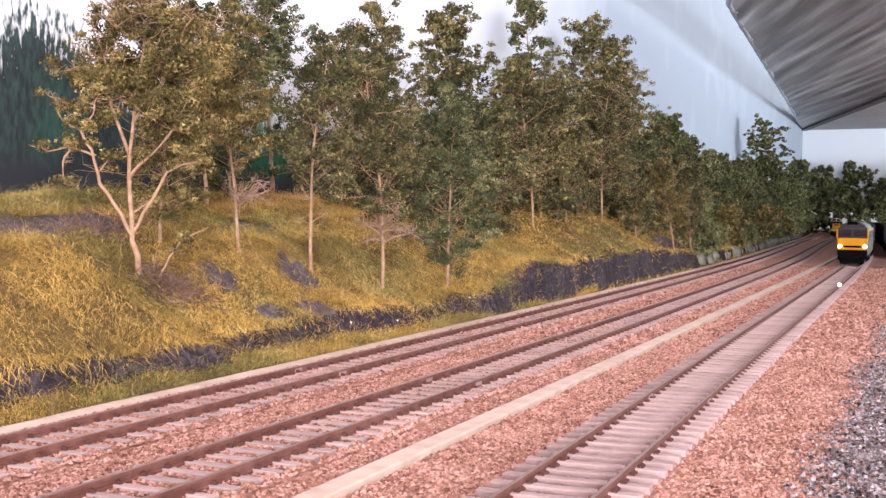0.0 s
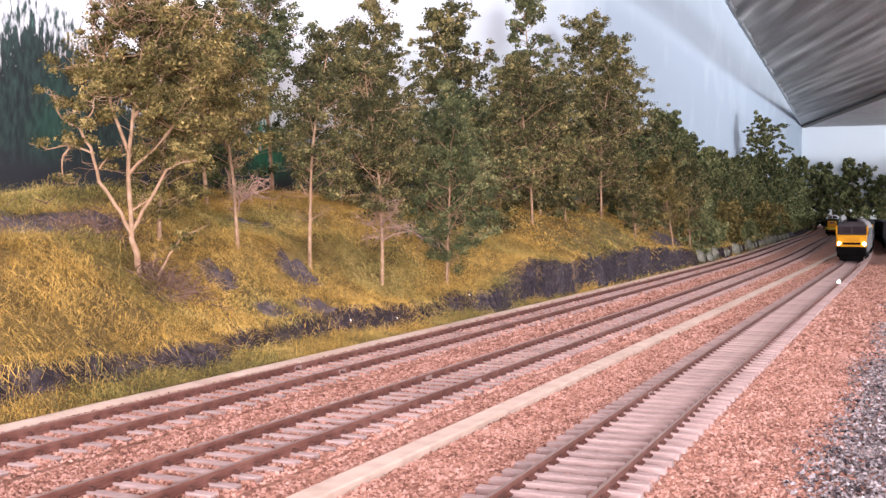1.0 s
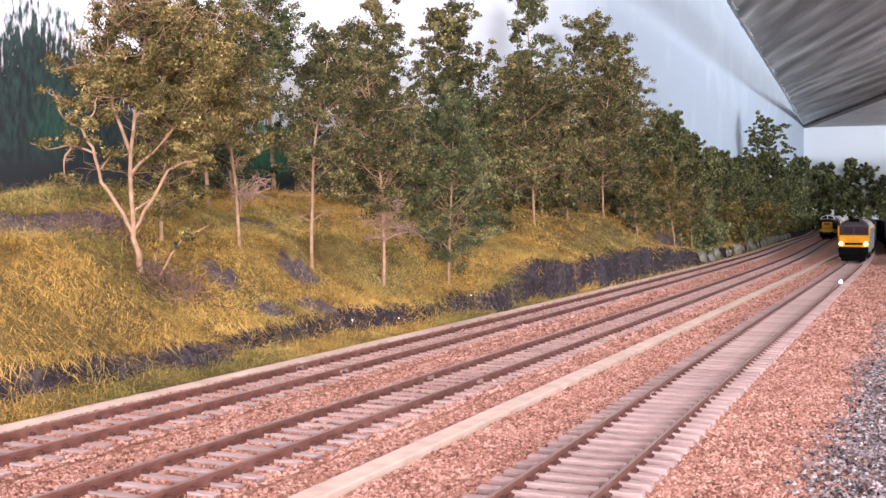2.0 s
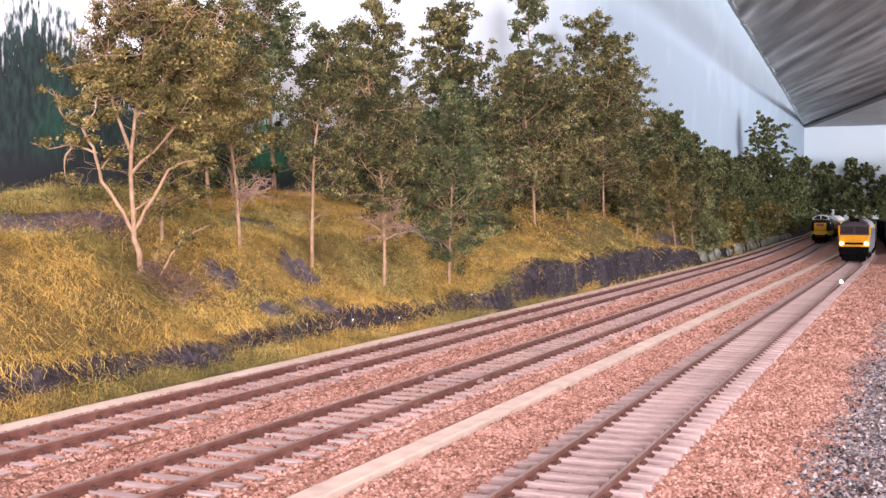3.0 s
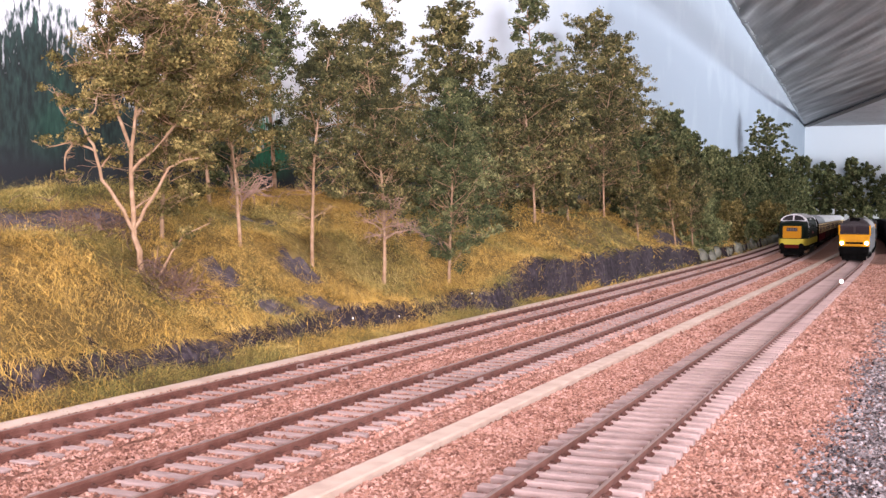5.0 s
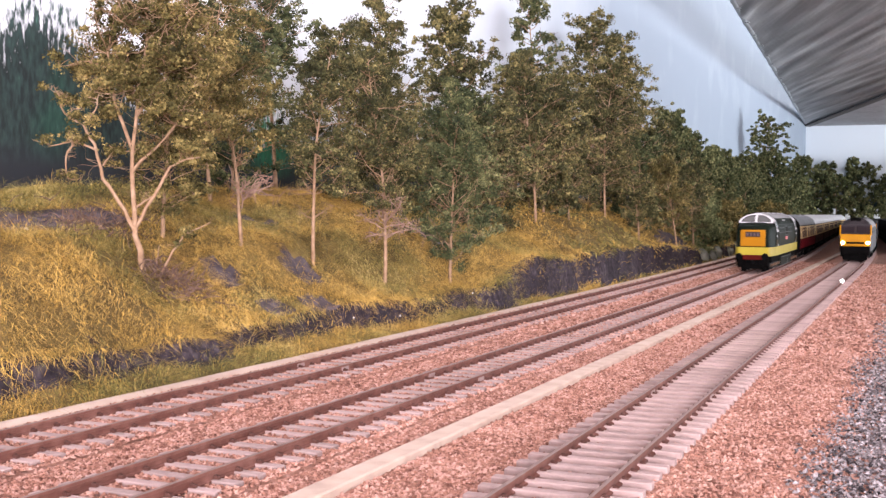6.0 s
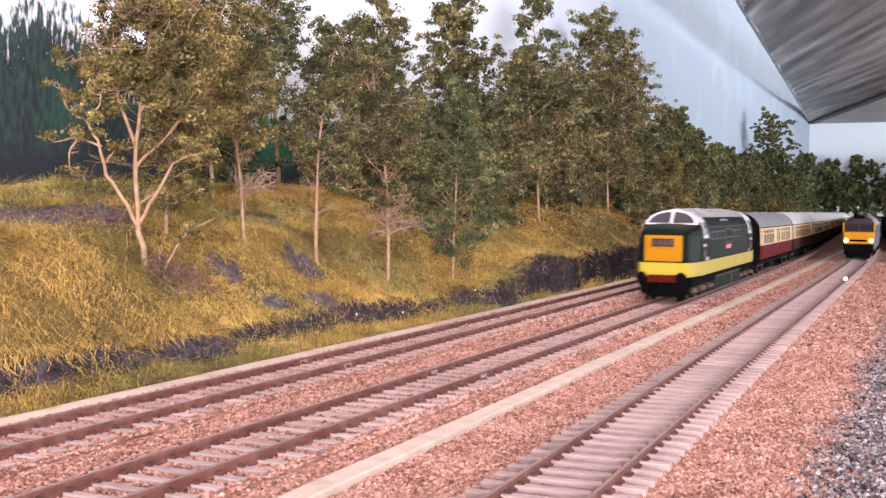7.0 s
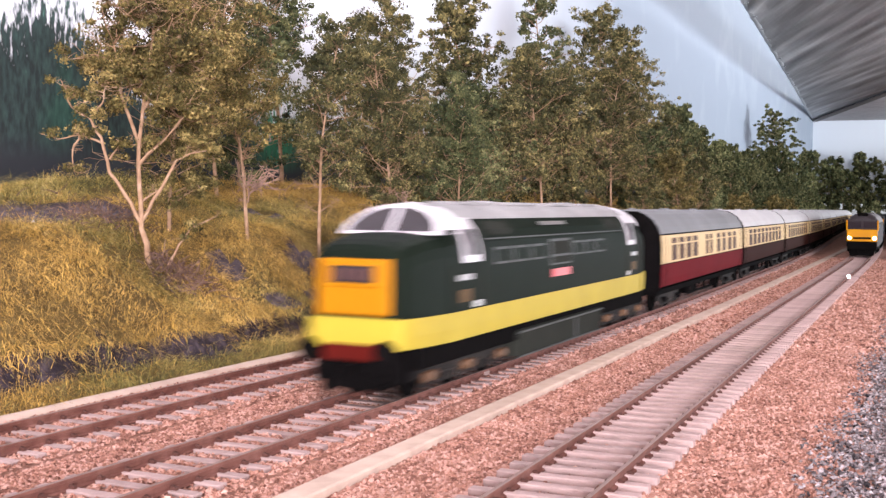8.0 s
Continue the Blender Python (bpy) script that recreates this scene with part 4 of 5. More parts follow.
def brushwood():
    rng = random.Random(4)
    verts, faces = [], []
    for i in range(520):
        y, s = (341 + rng.gauss(3, 7), 50 + rng.gauss(-2, 4)) if i < 300 else (352 + rng.gauss(0, 16), 92 + rng.gauss(0, 9))
        p = Vector((foot(y) - s, y, bank(s, y) + rng.uniform(0, 4)))
        pts, r = grow(rng, p, Vector((rng.uniform(-1, 1), rng.uniform(-1, 1), rng.uniform(-0.1, 0.6))), rng.uniform(4, 11), 0.26, 0.10, 0.5, 4)
        tube(verts, faces, pts, r, 3)
    ob = mesh_object("brushwood", [v * K for v in verts], faces, M_TWIG)
    tagged(ob, "tangle of dead brown twigs at a tree's foot", "twigs", kind="stuff")


M_TWIG = material("dead_twigs", [(0.05, 0.024, 0.018), (0.13, 0.072, 0.05), (0.28, 0.17, 0.125)], 200, 0.85)
brushwood()


def pebbles():
    for i, (y, s, r) in enumerate(((323, 101, 0.8), (433, 17, 0.5), (470, 12, 0.5), (560, 11, 0.5))):
        bm = bmesh.new()
        bmesh.ops.create_icosphere(bm, subdivisions=2, radius=r * K)
        for v in bm.verts:
            v.co *= 1 + 0.25 * noise.noise(v.co * 900 + Vector((i, 0, 0)))
        ob = tagged(part("pebble", bm, M_WHITESTONE), "small white pebble lying on the bank", "pebble", "white pebbles on the bank")
        ob.matrix_basis = Matrix.Translation(((foot(y) - s) * K, y * K, (bank(s, y) + r * 0.7) * K))


def boulders():
    rng = random.Random(12)
    for i in range(26):
        y = 1290 + 58 * i + rng.uniform(-16, 16)
        s, r = 7 + rng.uniform(0, 5), rng.uniform(6.5, 11.5)
        bm = bmesh.new()
        bmesh.ops.create_icosphere(bm, subdivisions=3, radius=r * K)
        for v in bm.verts:
            k = 1 + 0.32 * noise.noise(v.co * 130 + Vector((i * 7.0, 0, 0))) + 0.14 * noise.noise(v.co * 420 + Vector((0, i * 3.0, 0)))
            v.co = Vector((v.co.x * k * 0.8, v.co.y * k * 1.5, v.co.z * k))
        ob = tagged(part("boulder", bm, M_BOULDER), "grey-green weathered rock at the foot of the bank", "rock", "rocks along the bank's foot")
        ob.matrix_basis = Matrix.Translation(((foot(y) - s) * K, y * K, (3 + r * 0.3) * K))


M_BOULDER = material("mossy_rock", [(0.05, 0.05, 0.045), (0.17, 0.17, 0.13), (0.34, 0.32, 0.27)], 60, 0.9, bump=0.8, bump_scale=200, spec=0.2)
boulders()
M_WHITESTONE = material("white_stone", two((0.75, 0.73, 0.74), 0.9), 300, 0.8)
pebbles()


# ---- rolling stock ----
M_GREEN = material("loco_green", two((0.007, 0.0105, 0.007), 0.8), 60, 0.5, spec=0.02)
M_ROOFGREY = material("loco_roof", [(0.16, 0.15, 0.15), (0.24, 0.225, 0.225), (0.32, 0.30, 0.30)], 60, 0.6, spec=0.2)
M_LIME = material("loco_lime_band", two((0.37, 0.283, 0.033), 0.86), 90, 0.5, spec=0.08)
M_WARN = material("warning_yellow", two((0.36, 0.145, 0.004), 0.88), 60, 0.5, spec=0.08)
M_WHITE = material("white_paint", two((0.52, 0.485, 0.50), 0.93), 60, 0.35)
M_NUMBER = material("number_white", two((0.34, 0.33, 0.33), 0.8), 500, 0.5)
M_BOGIE = material("bogie_dark", [(0.006, 0.005, 0.005), (0.016, 0.014, 0.013), (0.05, 0.042, 0.036)], 150, 0.8, spec=0.1)
M_GLASS = material("dark_glass", two((0.025, 0.02, 0.022), 0.8), 40, 0.15, spec=0.3)
M_PANEL = material("grille_panel", two((0.085, 0.09, 0.088), 0.8), 200, 0.6, spec=0.04)
M_TANK = material("tank_grey", two((0.022, 0.023, 0.019), 0.8), 90, 0.7, spec=0.015)
M_AXLE = material("axlebox_ochre", two((0.085, 0.036, 0.011), 0.6), 200, 0.6)
M_RED = material("nameplate_red", two((0.55, 0.07, 0.08), 0.9), 90, 0.4)
M_BEAM = material("buffer_beam_red", two((0.07, 0.007, 0.005), 0.8), 90, 0.6, spec=0.03)
M_HEADCODE = material("headcode_dim", two((0.055, 0.022, 0.02), 0.8), 90, 0.5)
M_STEEL = material("bright_metal", two((0.45, 0.43, 0.42), 0.85), 90, 0.35, 0.8)
M_CREST = material("crest_ochre", two((0.10, 0.055, 0.02), 0.5), 600, 0.6, spec=0.1)
M_CREAM = material("coach_cream", two((0.56, 0.395, 0.19), 0.9), 40, 0.5, spec=0.12)
M_MAROON = material("coach_maroon", two((0.105, 0.006, 0.010), 0.85), 40, 0.6, spec=0.015)
M_BROWN = material("coach_umber", two((0.028, 0.009, 0.007), 0.85), 40, 0.6, spec=0.015)
M_COACHROOF = material("coach_roof_grey", two((0.16, 0.16, 0.165), 0.8), 40, 0.6, spec=0.2)
M_ROOFWHITE = material("coach_roof_white", two((0.44, 0.42, 0.42), 0.9), 40, 0.6, spec=0.2)
M_COACHGLASS = material("coach_window", two((0.050, 0.020, 0.012), 0.6), 40, 0.4, spec=0.04)
M_ORANGE = material("freight_yellow", two((0.47, 0.20, 0.006), 0.88), 60, 0.5, spec=0.1)
M_FREIGHT = material("freight_grey", two((0.04, 0.032, 0.034), 0.85), 60, 0.55, spec=0.12)
M_SCREEN = material("freight_windscreen", two((0.03, 0.022, 0.026), 0.8), 40, 0.2, spec=0.3)
M_WAGON = material("wagon_dark", [(0.008, 0.008, 0.009), (0.018, 0.017, 0.018), (0.045, 0.04, 0.037)], 60, 0.8, bump=0.3, spec=0.1)

LOCO_ARC = [(17.3, 17.6), (17.6, 24), (17.6, 34), (17.4, 40), (16.7, 44), (15.3, 47.5), (12.9, 50.6), (9.5, 53), (5, 54.6), (0, 55.1)]
COACH_ARC = [(17.6, 14.5), (18.1, 20), (18.2, 28), (18.0, 36), (17.5, 41.5), (16.2, 45), (13.4, 48.6), (9.6, 51.2), (5, 52.9), (0, 53.5)]


def half(arc, z):
    for (xa, za), (xb, zb) in zip(arc, arc[1:]):
        if z <= zb:
            return xa + (xb - xa) * max(0.0, (z - za)) / (zb - za)
    return 0.0


def band(arc, z0, z1, off=0.0, step=2.0):
    """Half-profile of the side between two heights."""
    zs = sorted({z0, z1, *[z for _, z in arc if z0 < z < z1]})
    return [(half(arc, z) + off, z) for z in zs]


def shell(name, rings, mat, parent, label="", caps=True):
    """Skin through rings of (x, y, z) in mm, all of one count."""
    verts, faces, n = [], [], len(rings[0])
    for r in rings:
        verts += [(x * K, y * K, z * K) for x, y, z in r]
    for i in range(len(rings) - 1):
        for j in range(n):
            a, b = i * n + j, i * n + (j + 1) % n
            faces.append((a, b, b + n, a + n))
    if caps:
        faces += [tuple(range(n)), tuple((len(rings) - 1) * n + j for j in reversed(range(n)))]
    bm = bmesh.new()
    vs = [bm.verts.new(v) for v in verts]
    for f in faces:
        bm.faces.new([vs[i] for i in f])
    return part(name, bm, mat, parent, label)


def ring(prof, y, slope=0.0):
    """A closed ring: the profile on one side, and back down the other."""
    out = [(x, y + slope * z, z) for x, z in prof]
    out += [(-x, y + slope * z, z) for x, z in reversed(prof) if x > 1e-6]
    return out


def patch(name, arc, z0, z1, y0, y1, side, mat, parent, off=0.25, label="", thick=0.6):
    """A thin plate that follows the side."""
    p = band(arc, z0, z1, off)
    q = band(arc, z0, z1, off - thick)
    r = [(side * x, z) for x, z in p] + [(side * x, z) for x, z in reversed(q)]
    return shell(name, [[(x, y, z) for x, z in r] for y in (y0, y1)], mat, parent, label)


def bogie(parent, yc, axles, frame_len, box_mat, wheel_r=6.6):
    bm = bmesh.new()
    for s in (-1, 1):
        box(bm, s * 13.2, yc, RAIL + 7.5, 2.2, frame_len, 4.5, 0.5)
        for k in range(-3, 4):
            box(bm, s * 13.9, yc + k * frame_len / 7.4, RAIL + 4.6, 1.6, 3.0, 3.2, 0.3)
    box(bm, 0, yc, RAIL + 9, 24, 9, 4, 0.4)
    b = part("bogie", bm, M_BOGIE, parent, "black bogie frame")
    for a in axles:
        for s in (-1, 1):
            w = bmesh.new()
            cyl(w, s * 8.6, yc + a, RAIL + wheel_r, wheel_r, 2.4, "x", 24)
            cyl(w, s * 8.0, yc + a, RAIL + wheel_r - 0.1, wheel_r + 0.5, 0.7, "x", 24)
            part("wheel", w, M_BLACK, b)
            x = bmesh.new()
            box(x, s * 15.2, yc + a, RAIL + 6.0, 2.6, 4.4, 2.6, 0.5)
            cyl(x, s * 16.4, yc + a, RAIL + 6.2, 1.3, 0.8, "x", 12)
            part("axle_box", x, box_mat, b, "ochre axle box" if box_mat is M_AXLE else "")
    return b


def buffers(parent, y, way, z=17.2, reach=5.0):
    for s in (-1, 1):
        bm = bmesh.new()
        cyl(bm, s * 11.4, y + way * reach * 0.4, z, 1.5, reach * 0.8, "y", 14)
        cyl(bm, s * 11.4, y + way * reach * 0.85, z, 3.0, 0.9, "y", 18)
        part("buffer", bm, M_BLACK, parent, "round black buffer")


def raise_roof(t, k=1.035):
    """Stretches every part upward from the rail head."""
    done = set()
    for ob in t.children_recursive:
        if ob.type == "MESH" and ob.data.name not in done:
            done.add(ob.data.name)
            for v in ob.data.vertices:
                v.co.z = RAIL * K + (v.co.z - RAIL * K) * k
    return t


def express_loco():
    t = thing("express_locomotive", "dark green model diesel locomotive with lime band and yellow nose", "locomotive")
    L = 264.0
    side = band(LOCO_ARC, 25.4, 50.6)
    shell("body", [ring(side, y) for y in (24, 30, L - 30, L - 24)], M_GREEN, t, "dark green body side")
    shell("roof", [ring(band(LOCO_ARC, 50.55, 55.1, 0.12), y) for y in (33, 60, 132, 204, L - 33)], M_ROOFGREY, t, "pale grey weathered roof")
    for y, w, l in ((70, 11, 26), (112, 12, 30), (160, 12, 30), (198, 11, 24)):
        bm = bmesh.new()
        box(bm, 0, y, 55.0, w, l, 1.2, 0.4)
        part("roof_hatch", bm, M_ROOFGREY, t)
    for y in (88, 176):
        bm = bmesh.new()
        cyl(bm, 0, y, 55.2, 4.6, 1.4, "z", 24)
        part("roof_fan", bm, M_ROOFGREY, t)
    bandp = [(17.75, 17.6), (17.85, 21), (17.85, 25.4)]

    def nb(w, y, lo=17.6):
        return ring([(w - 0.2, lo), (w, 21), (w, 25.4)], y)
    shell("lime_band", [nb(12.4, -0.6), nb(14.0, 0.3), nb(15.3, 3.5), nb(16.6, 12), ring(bandp, 24), ring(bandp, L - 24), nb(16.6, L - 12), nb(15.3, L - 3.5), nb(14.0, L - 0.3), nb(12.4, L + 0.6)], M_LIME, t, "pale lime-yellow band along the sill")
    for end in (0, 1):
        def at(y):
            return L - y if end else y

        def nose(w, top, y):
            return ring([(w, 25.4), (w, top - 6), (w - 0.7, top - 3.2), (w - 2.4, top - 1.1), (w - 5.5, top), (w * 0.35, top + 0.5), (0, top + 0.6)], at(y))
        shell("nose", [nose(12.2, 40.6, 0.0), nose(13.3, 42.2, 0.5), nose(14.2, 43.6, 2.0), nose(15.1, 44.8, 6), nose(16.3, 46.0, 14), nose(17.3, 46.6, 24), nose(17.2, 46.6, 30)], M_GREEN, t, "rounded dark green nose")
        # windscreen arch, raked back
        arch = [(15.4, 46.4)] + [(15.4 * math.cos(a), 46.4 + 8.3 * math.sin(a)) for a in [radians(v) for v in (12, 25, 38, 50, 62, 72, 82, 90)]]
        arch[-1] = (0, arch[-1][1])
        rake = -0.95 if end else 0.95
        y0 = at(20.0) - rake * 46.4
        arc2 = [(half(LOCO_ARC, z) + 0.15, z) for z in (46.6, 48, 49.4, 50.8, 52, 53, 54, 54.8)] + [(0, 55.3)]
        shell("windscreen_surround", [ring(arch, y0, rake), ring(arc2, at(34)), ring(arc2, at(38))], M_WHITE, t, "white windscreen surround")
        for s in (-1, 1):
            pane = [(s * 0.9, 47.3), (s * 0.9, 53.7)] + [(s * (0.9 + 12.4 * math.sin(a)), 47.3 + 6.4 * math.cos(a)) for a in [radians(v) for v in (18, 36, 54, 70, 82, 90)]]
            way = 1 if end else -1
            r0 = [(x, y0 + rake * z + way * 0.35, z) for x, z in pane]
            r1 = [(x, y0 + rake * z - way * 0.4, z) for x, z in pane]
            shell("windscreen", [r0, r1], M_GLASS, t, "dark arched windscreen pane")
            a, b = sorted((at(33.0), at(45.5)))
            f = patch("side_window_frame", LOCO_ARC, 38.6, 50.9, a, b, s, M_WHITE, t, 0.3, "white cab side window frame")
            a, b = sorted((at(35.0), at(38.6)))
            patch("pane", LOCO_ARC, 40.6, 47.8, a, b, s, M_GLASS, f, 0.5)
            a, b = sorted((at(39.6), at(43.6)))
            patch("pane", LOCO_ARC, 40.6, 47.8, a, b, s, M_GLASS, f, 0.5)
            a, b = sorted((at(29.5), at(38.5)))
            patch("number_bar", LOCO_ARC, 33.8, 35.4, a, b, s, M_NUMBER, t, 0.2, "white number strip")
            a, b = sorted((at(30.5), at(37.5)))
            patch("crest", LOCO_ARC, 27.8, 31.2, a, b, s, M_CREST, t, 0.2, "ochre crest")
            a, b = sorted((at(41.0), at(46.0)))
            patch("step_plate", LOCO_ARC, 25.9, 27.6, a, b, s, M_STEEL, t, 0.2, "bright step plate")
            for yy in (47.5, 26.5):
                a, b = sorted((at(yy), at(yy + 0.5)))
                patch("door_handrail", LOCO_ARC, 26.5, 38.0, a, b, s, M_TANK, t, 0.5)
        bm = bmesh.new()
        way = 1 if end else -1
        box(bm, 0, at(0) + way * 0.2, 33.3, 21.8, 1.6, 14.6, 0.7)
        box(bm, 0, at(0) + way * 1.0, 36.6, 15.4, 1.2, 6.6, 0.4)
        face = part("nose_panel", bm, M_WARN, t, "yellow warning panel")
        bm = bmesh.new()
        box(bm, 0, at(0) + way * 1.45, 36.6, 12.8, 1.0, 4.4, 0.2)
        code = part("headcode_box", bm, M_GLASS, face, "dark headcode window")
        for k in range(4):
            bm = bmesh.new()
            box(bm, -4.5 + 3.0 * k, at(0) + way * 2.0, 36.6, 1.8, 0.2, 3.0)
            part("headcode_bar", bm, M_HEADCODE, face, "faint grey headcode character bar")
        bm = bmesh.new()
        box(bm, 0, at(0) + way * 1.0, 16.6, 17, 1.6, 4.2, 0.3)
        part("buffer_beam", bm, M_BEAM, t, "dark red buffer beam")
        buffers(t, at(0), way, 17.4, 5.5)
        bm = bmesh.new()
        box(bm, 0, at(5), 12.4, 27, 7, 9, 1.0)
        box(bm, 0, at(2.5), 8.6, 18, 3, 4.5, 0.6)
        for s in (-1, 1):
            cyl(bm, s * 6, at(0) + way * 1.2, 11.5, 0.7, 6.5, "z", 8)
            box(bm, s * 9.0, at(0.6), 6.5, 2.0, 1.2, 5, 0.3)
        part("skirt", bm, M_BLACK, t, "black front skirt with hoses")
        bm = bmesh.new()
        box(bm, 0, at(0) + way * 3.0, 12.5, 3.0, 5.0, 3.0, 0.5)
        part("coupling", bm, M_BLACK, t)
    bm = bmesh.new()
    box(bm, 0, L / 2, 14.8, 31.5, L - 14, 6.0, 0.5)
    part("underframe", bm, M_BLACK, t, "black underframe")
    bm = bmesh.new()
    box(bm, 0, L / 2, RAIL + 7.2, 33.4, 98, 9.0, 0.8)
    tank = part("fuel_tank", bm, M_TANK, t, "grey-green fuel tank between the bogies")
    for s in (-1, 1):
        bm = bmesh.new()
        box(bm, s * 16.8, L / 2, RAIL + 10.9, 0.8, 98.6, 0.6, 0.2)
        box(bm, s * 16.8, L / 2, RAIL + 3.1, 0.8, 98.6, 0.4, 0.2)
        box(bm, s * 16.8, L / 2 + 14, RAIL + 7, 0.6, 0.5, 8.0, 0.2)
        part("tank_moulding", bm, M_PANEL, tank, "grey moulding round the tank")
    for s in (-1, 1):
        # row of outlined panels, a larger grille amidships, and mouldings
        for y0, y1 in ((58, 72), (75, 89), (92, 106), (139, 151), (154, 166), (169, 181)):
            f = patch("panel_frame", LOCO_ARC, 37.2, 42.2, y0, y1, s, M_PANEL, t, 0.25, "thin outlined body panel")
            patch("panel", LOCO_ARC, 37.9, 41.5, y0 + 0.8, y1 - 0.8, s, M_GREEN, f, 0.4)
        f = patch("grille_frame", LOCO_ARC, 34.6, 43.4, 112, 135, s, M_PANEL, t, 0.35, "outlined side grille")
        patch("grille", LOCO_ARC, 38.2, 42.6, 113, 134, s, M_TANK, f, 0.5)
        patch("grille", LOCO_ARC, 35.2, 37.4, 113, 134, s, M_TANK, f, 0.5)
        patch("nameplate", LOCO_ARC, 30.6, 33.2, 114, 134, s, M_RED, t, 0.3, "red nameplate")
        patch("moulding", LOCO_ARC, 44.6, 45.0, 50, L - 50, s, M_PANEL, t, 0.25)
        patch("roof_vent", LOCO_ARC, 48.2, 49.4, 108, 136, s, M_STEEL, t, 0.3, "bright roof-side vent")
        for y0 in (54, 188):
            patch("grille", LOCO_ARC, 45.8, 49.8, y0, y0 + 22, s, M_TANK, t, 0.25)
    for yc in (42, L - 42):
        bogie(t, yc, (-27, 0, 27), 66, M_AXLE)
    return raise_roof(t)


def coach(kind):
    lower, roof, lab = {
        "buffet": (M_MAROON, M_COACHROOF, "maroon and cream model restaurant coach with grey roof"),
        "pullman": (M_BROWN, M_ROOFWHITE, "umber and cream model saloon coach with white roof")}[kind]
    t = thing("passenger_coach", lab, "coach", "coaches of the express train")
    L = 262.0
    shell("lower_side", [ring(band(COACH_ARC, 16.6, 27.4), y) for y in (0.5, L - 0.5)], lower, t)
    shell("upper_side", [ring(band(COACH_ARC, 27.4, 41.6), y) for y in (0.5, L - 0.5)], M_CREAM, t, "cream upper side")
    shell("roof", [ring(band(COACH_ARC, 41.6, 53.5, 0.25), y) for y in (0, L)], roof, t)
    for k in range(6):
        bm = bmesh.new()
        cyl(bm, (3.5 if k % 2 else -3.5), 24 + k * 42, 53.3, 1.8, 1.6, "z", 12)
        part("roof_ventilator", bm, roof, t)
    for y, way in ((0, -1), (L, 1)):
        bm = bmesh.new()
        box(bm, 0, y + way * 3.0, 30.0, 15, 6.0, 30, 1.2)
        part("gangway", bm, M_BLACK, t, "black gangway bellows")
        shell("coach_end", [ring(band(COACH_ARC, 14.5, 52.6, -0.25), y + way * d) for d in (-0.8, 0.7)], M_BLACK, t, "black coach end")
        buffers(t, y, way, 17, 4.0)
    if kind == "buffet":
        spans = [(24, 36), (43, 55), (62, 74), (81, 93), (120, 127), (134, 141), (158, 168), (178, 188), (200, 212), (220, 232)]
    else:
        spans = [(26 + 23.5 * k, 26 + 23.5 * k + 14.5) for k in range(9)]
    for s in (-1, 1):
        patch("gutter", COACH_ARC, 41.2, 41.9, 0.5, L - 0.5, s, M_BLACK, t, 0.45, "dark gutter under the roof")
        patch("waist_line", COACH_ARC, 27.2, 27.6, 0.5, L - 0.5, s, M_BLACK, t, 0.12)
        for y0, y1 in spans:
            w = patch("window", COACH_ARC, 28.6, 36.2, y0, y1, s, M_COACHGLASS, t, 0.22, "brown-tinted window")
            patch("toplight", COACH_ARC, 37.0, 39.6, y0, (y0 + y1) / 2 - 0.3, s, M_COACHGLASS, w, 0.22)
            patch("toplight", COACH_ARC, 37.0, 39.6, (y0 + y1) / 2 + 0.3, y1, s, M_COACHGLASS, w, 0.22)
        for y0 in (5, L - 12):
            patch("door", COACH_ARC, 15.5, 40.4, y0, y0 + 0.5, s, M_BLACK, t, 0.1)
            patch("door", COACH_ARC, 15.5, 40.4, y0 + 7, y0 + 7.5, s, M_BLACK, t, 0.1)
    bm = bmesh.new()
    box(bm, 0, L / 2, 13.4, 30, L - 6, 2.6, 0.3)
    for s in (-1, 1):
        box(bm, s * 12.5, L / 2, 7.6, 1.2, 78, 1.2, 0.2)
        for k in (-38, -14, 14, 38):
            box(bm, s * 12.5, L / 2 + k, 10.6, 1.4, 1.6, 6.4, 0.2)
    part("underframe", bm, M_BLACK, t)
    bm = bmesh.new()
    box(bm, 6, L / 2 - 18, 9.8, 13, 22, 6, 0.5)
    box(bm, -6, L / 2 + 20, 9.6, 12, 26, 6.4, 0.5)
    part("battery_box", bm, M_BLACK, t)
    for yc in (36, L - 36):
        bogie(t, yc, (-17, 17), 48, M_BLACK, 6.0)
    return raise_roof(t)


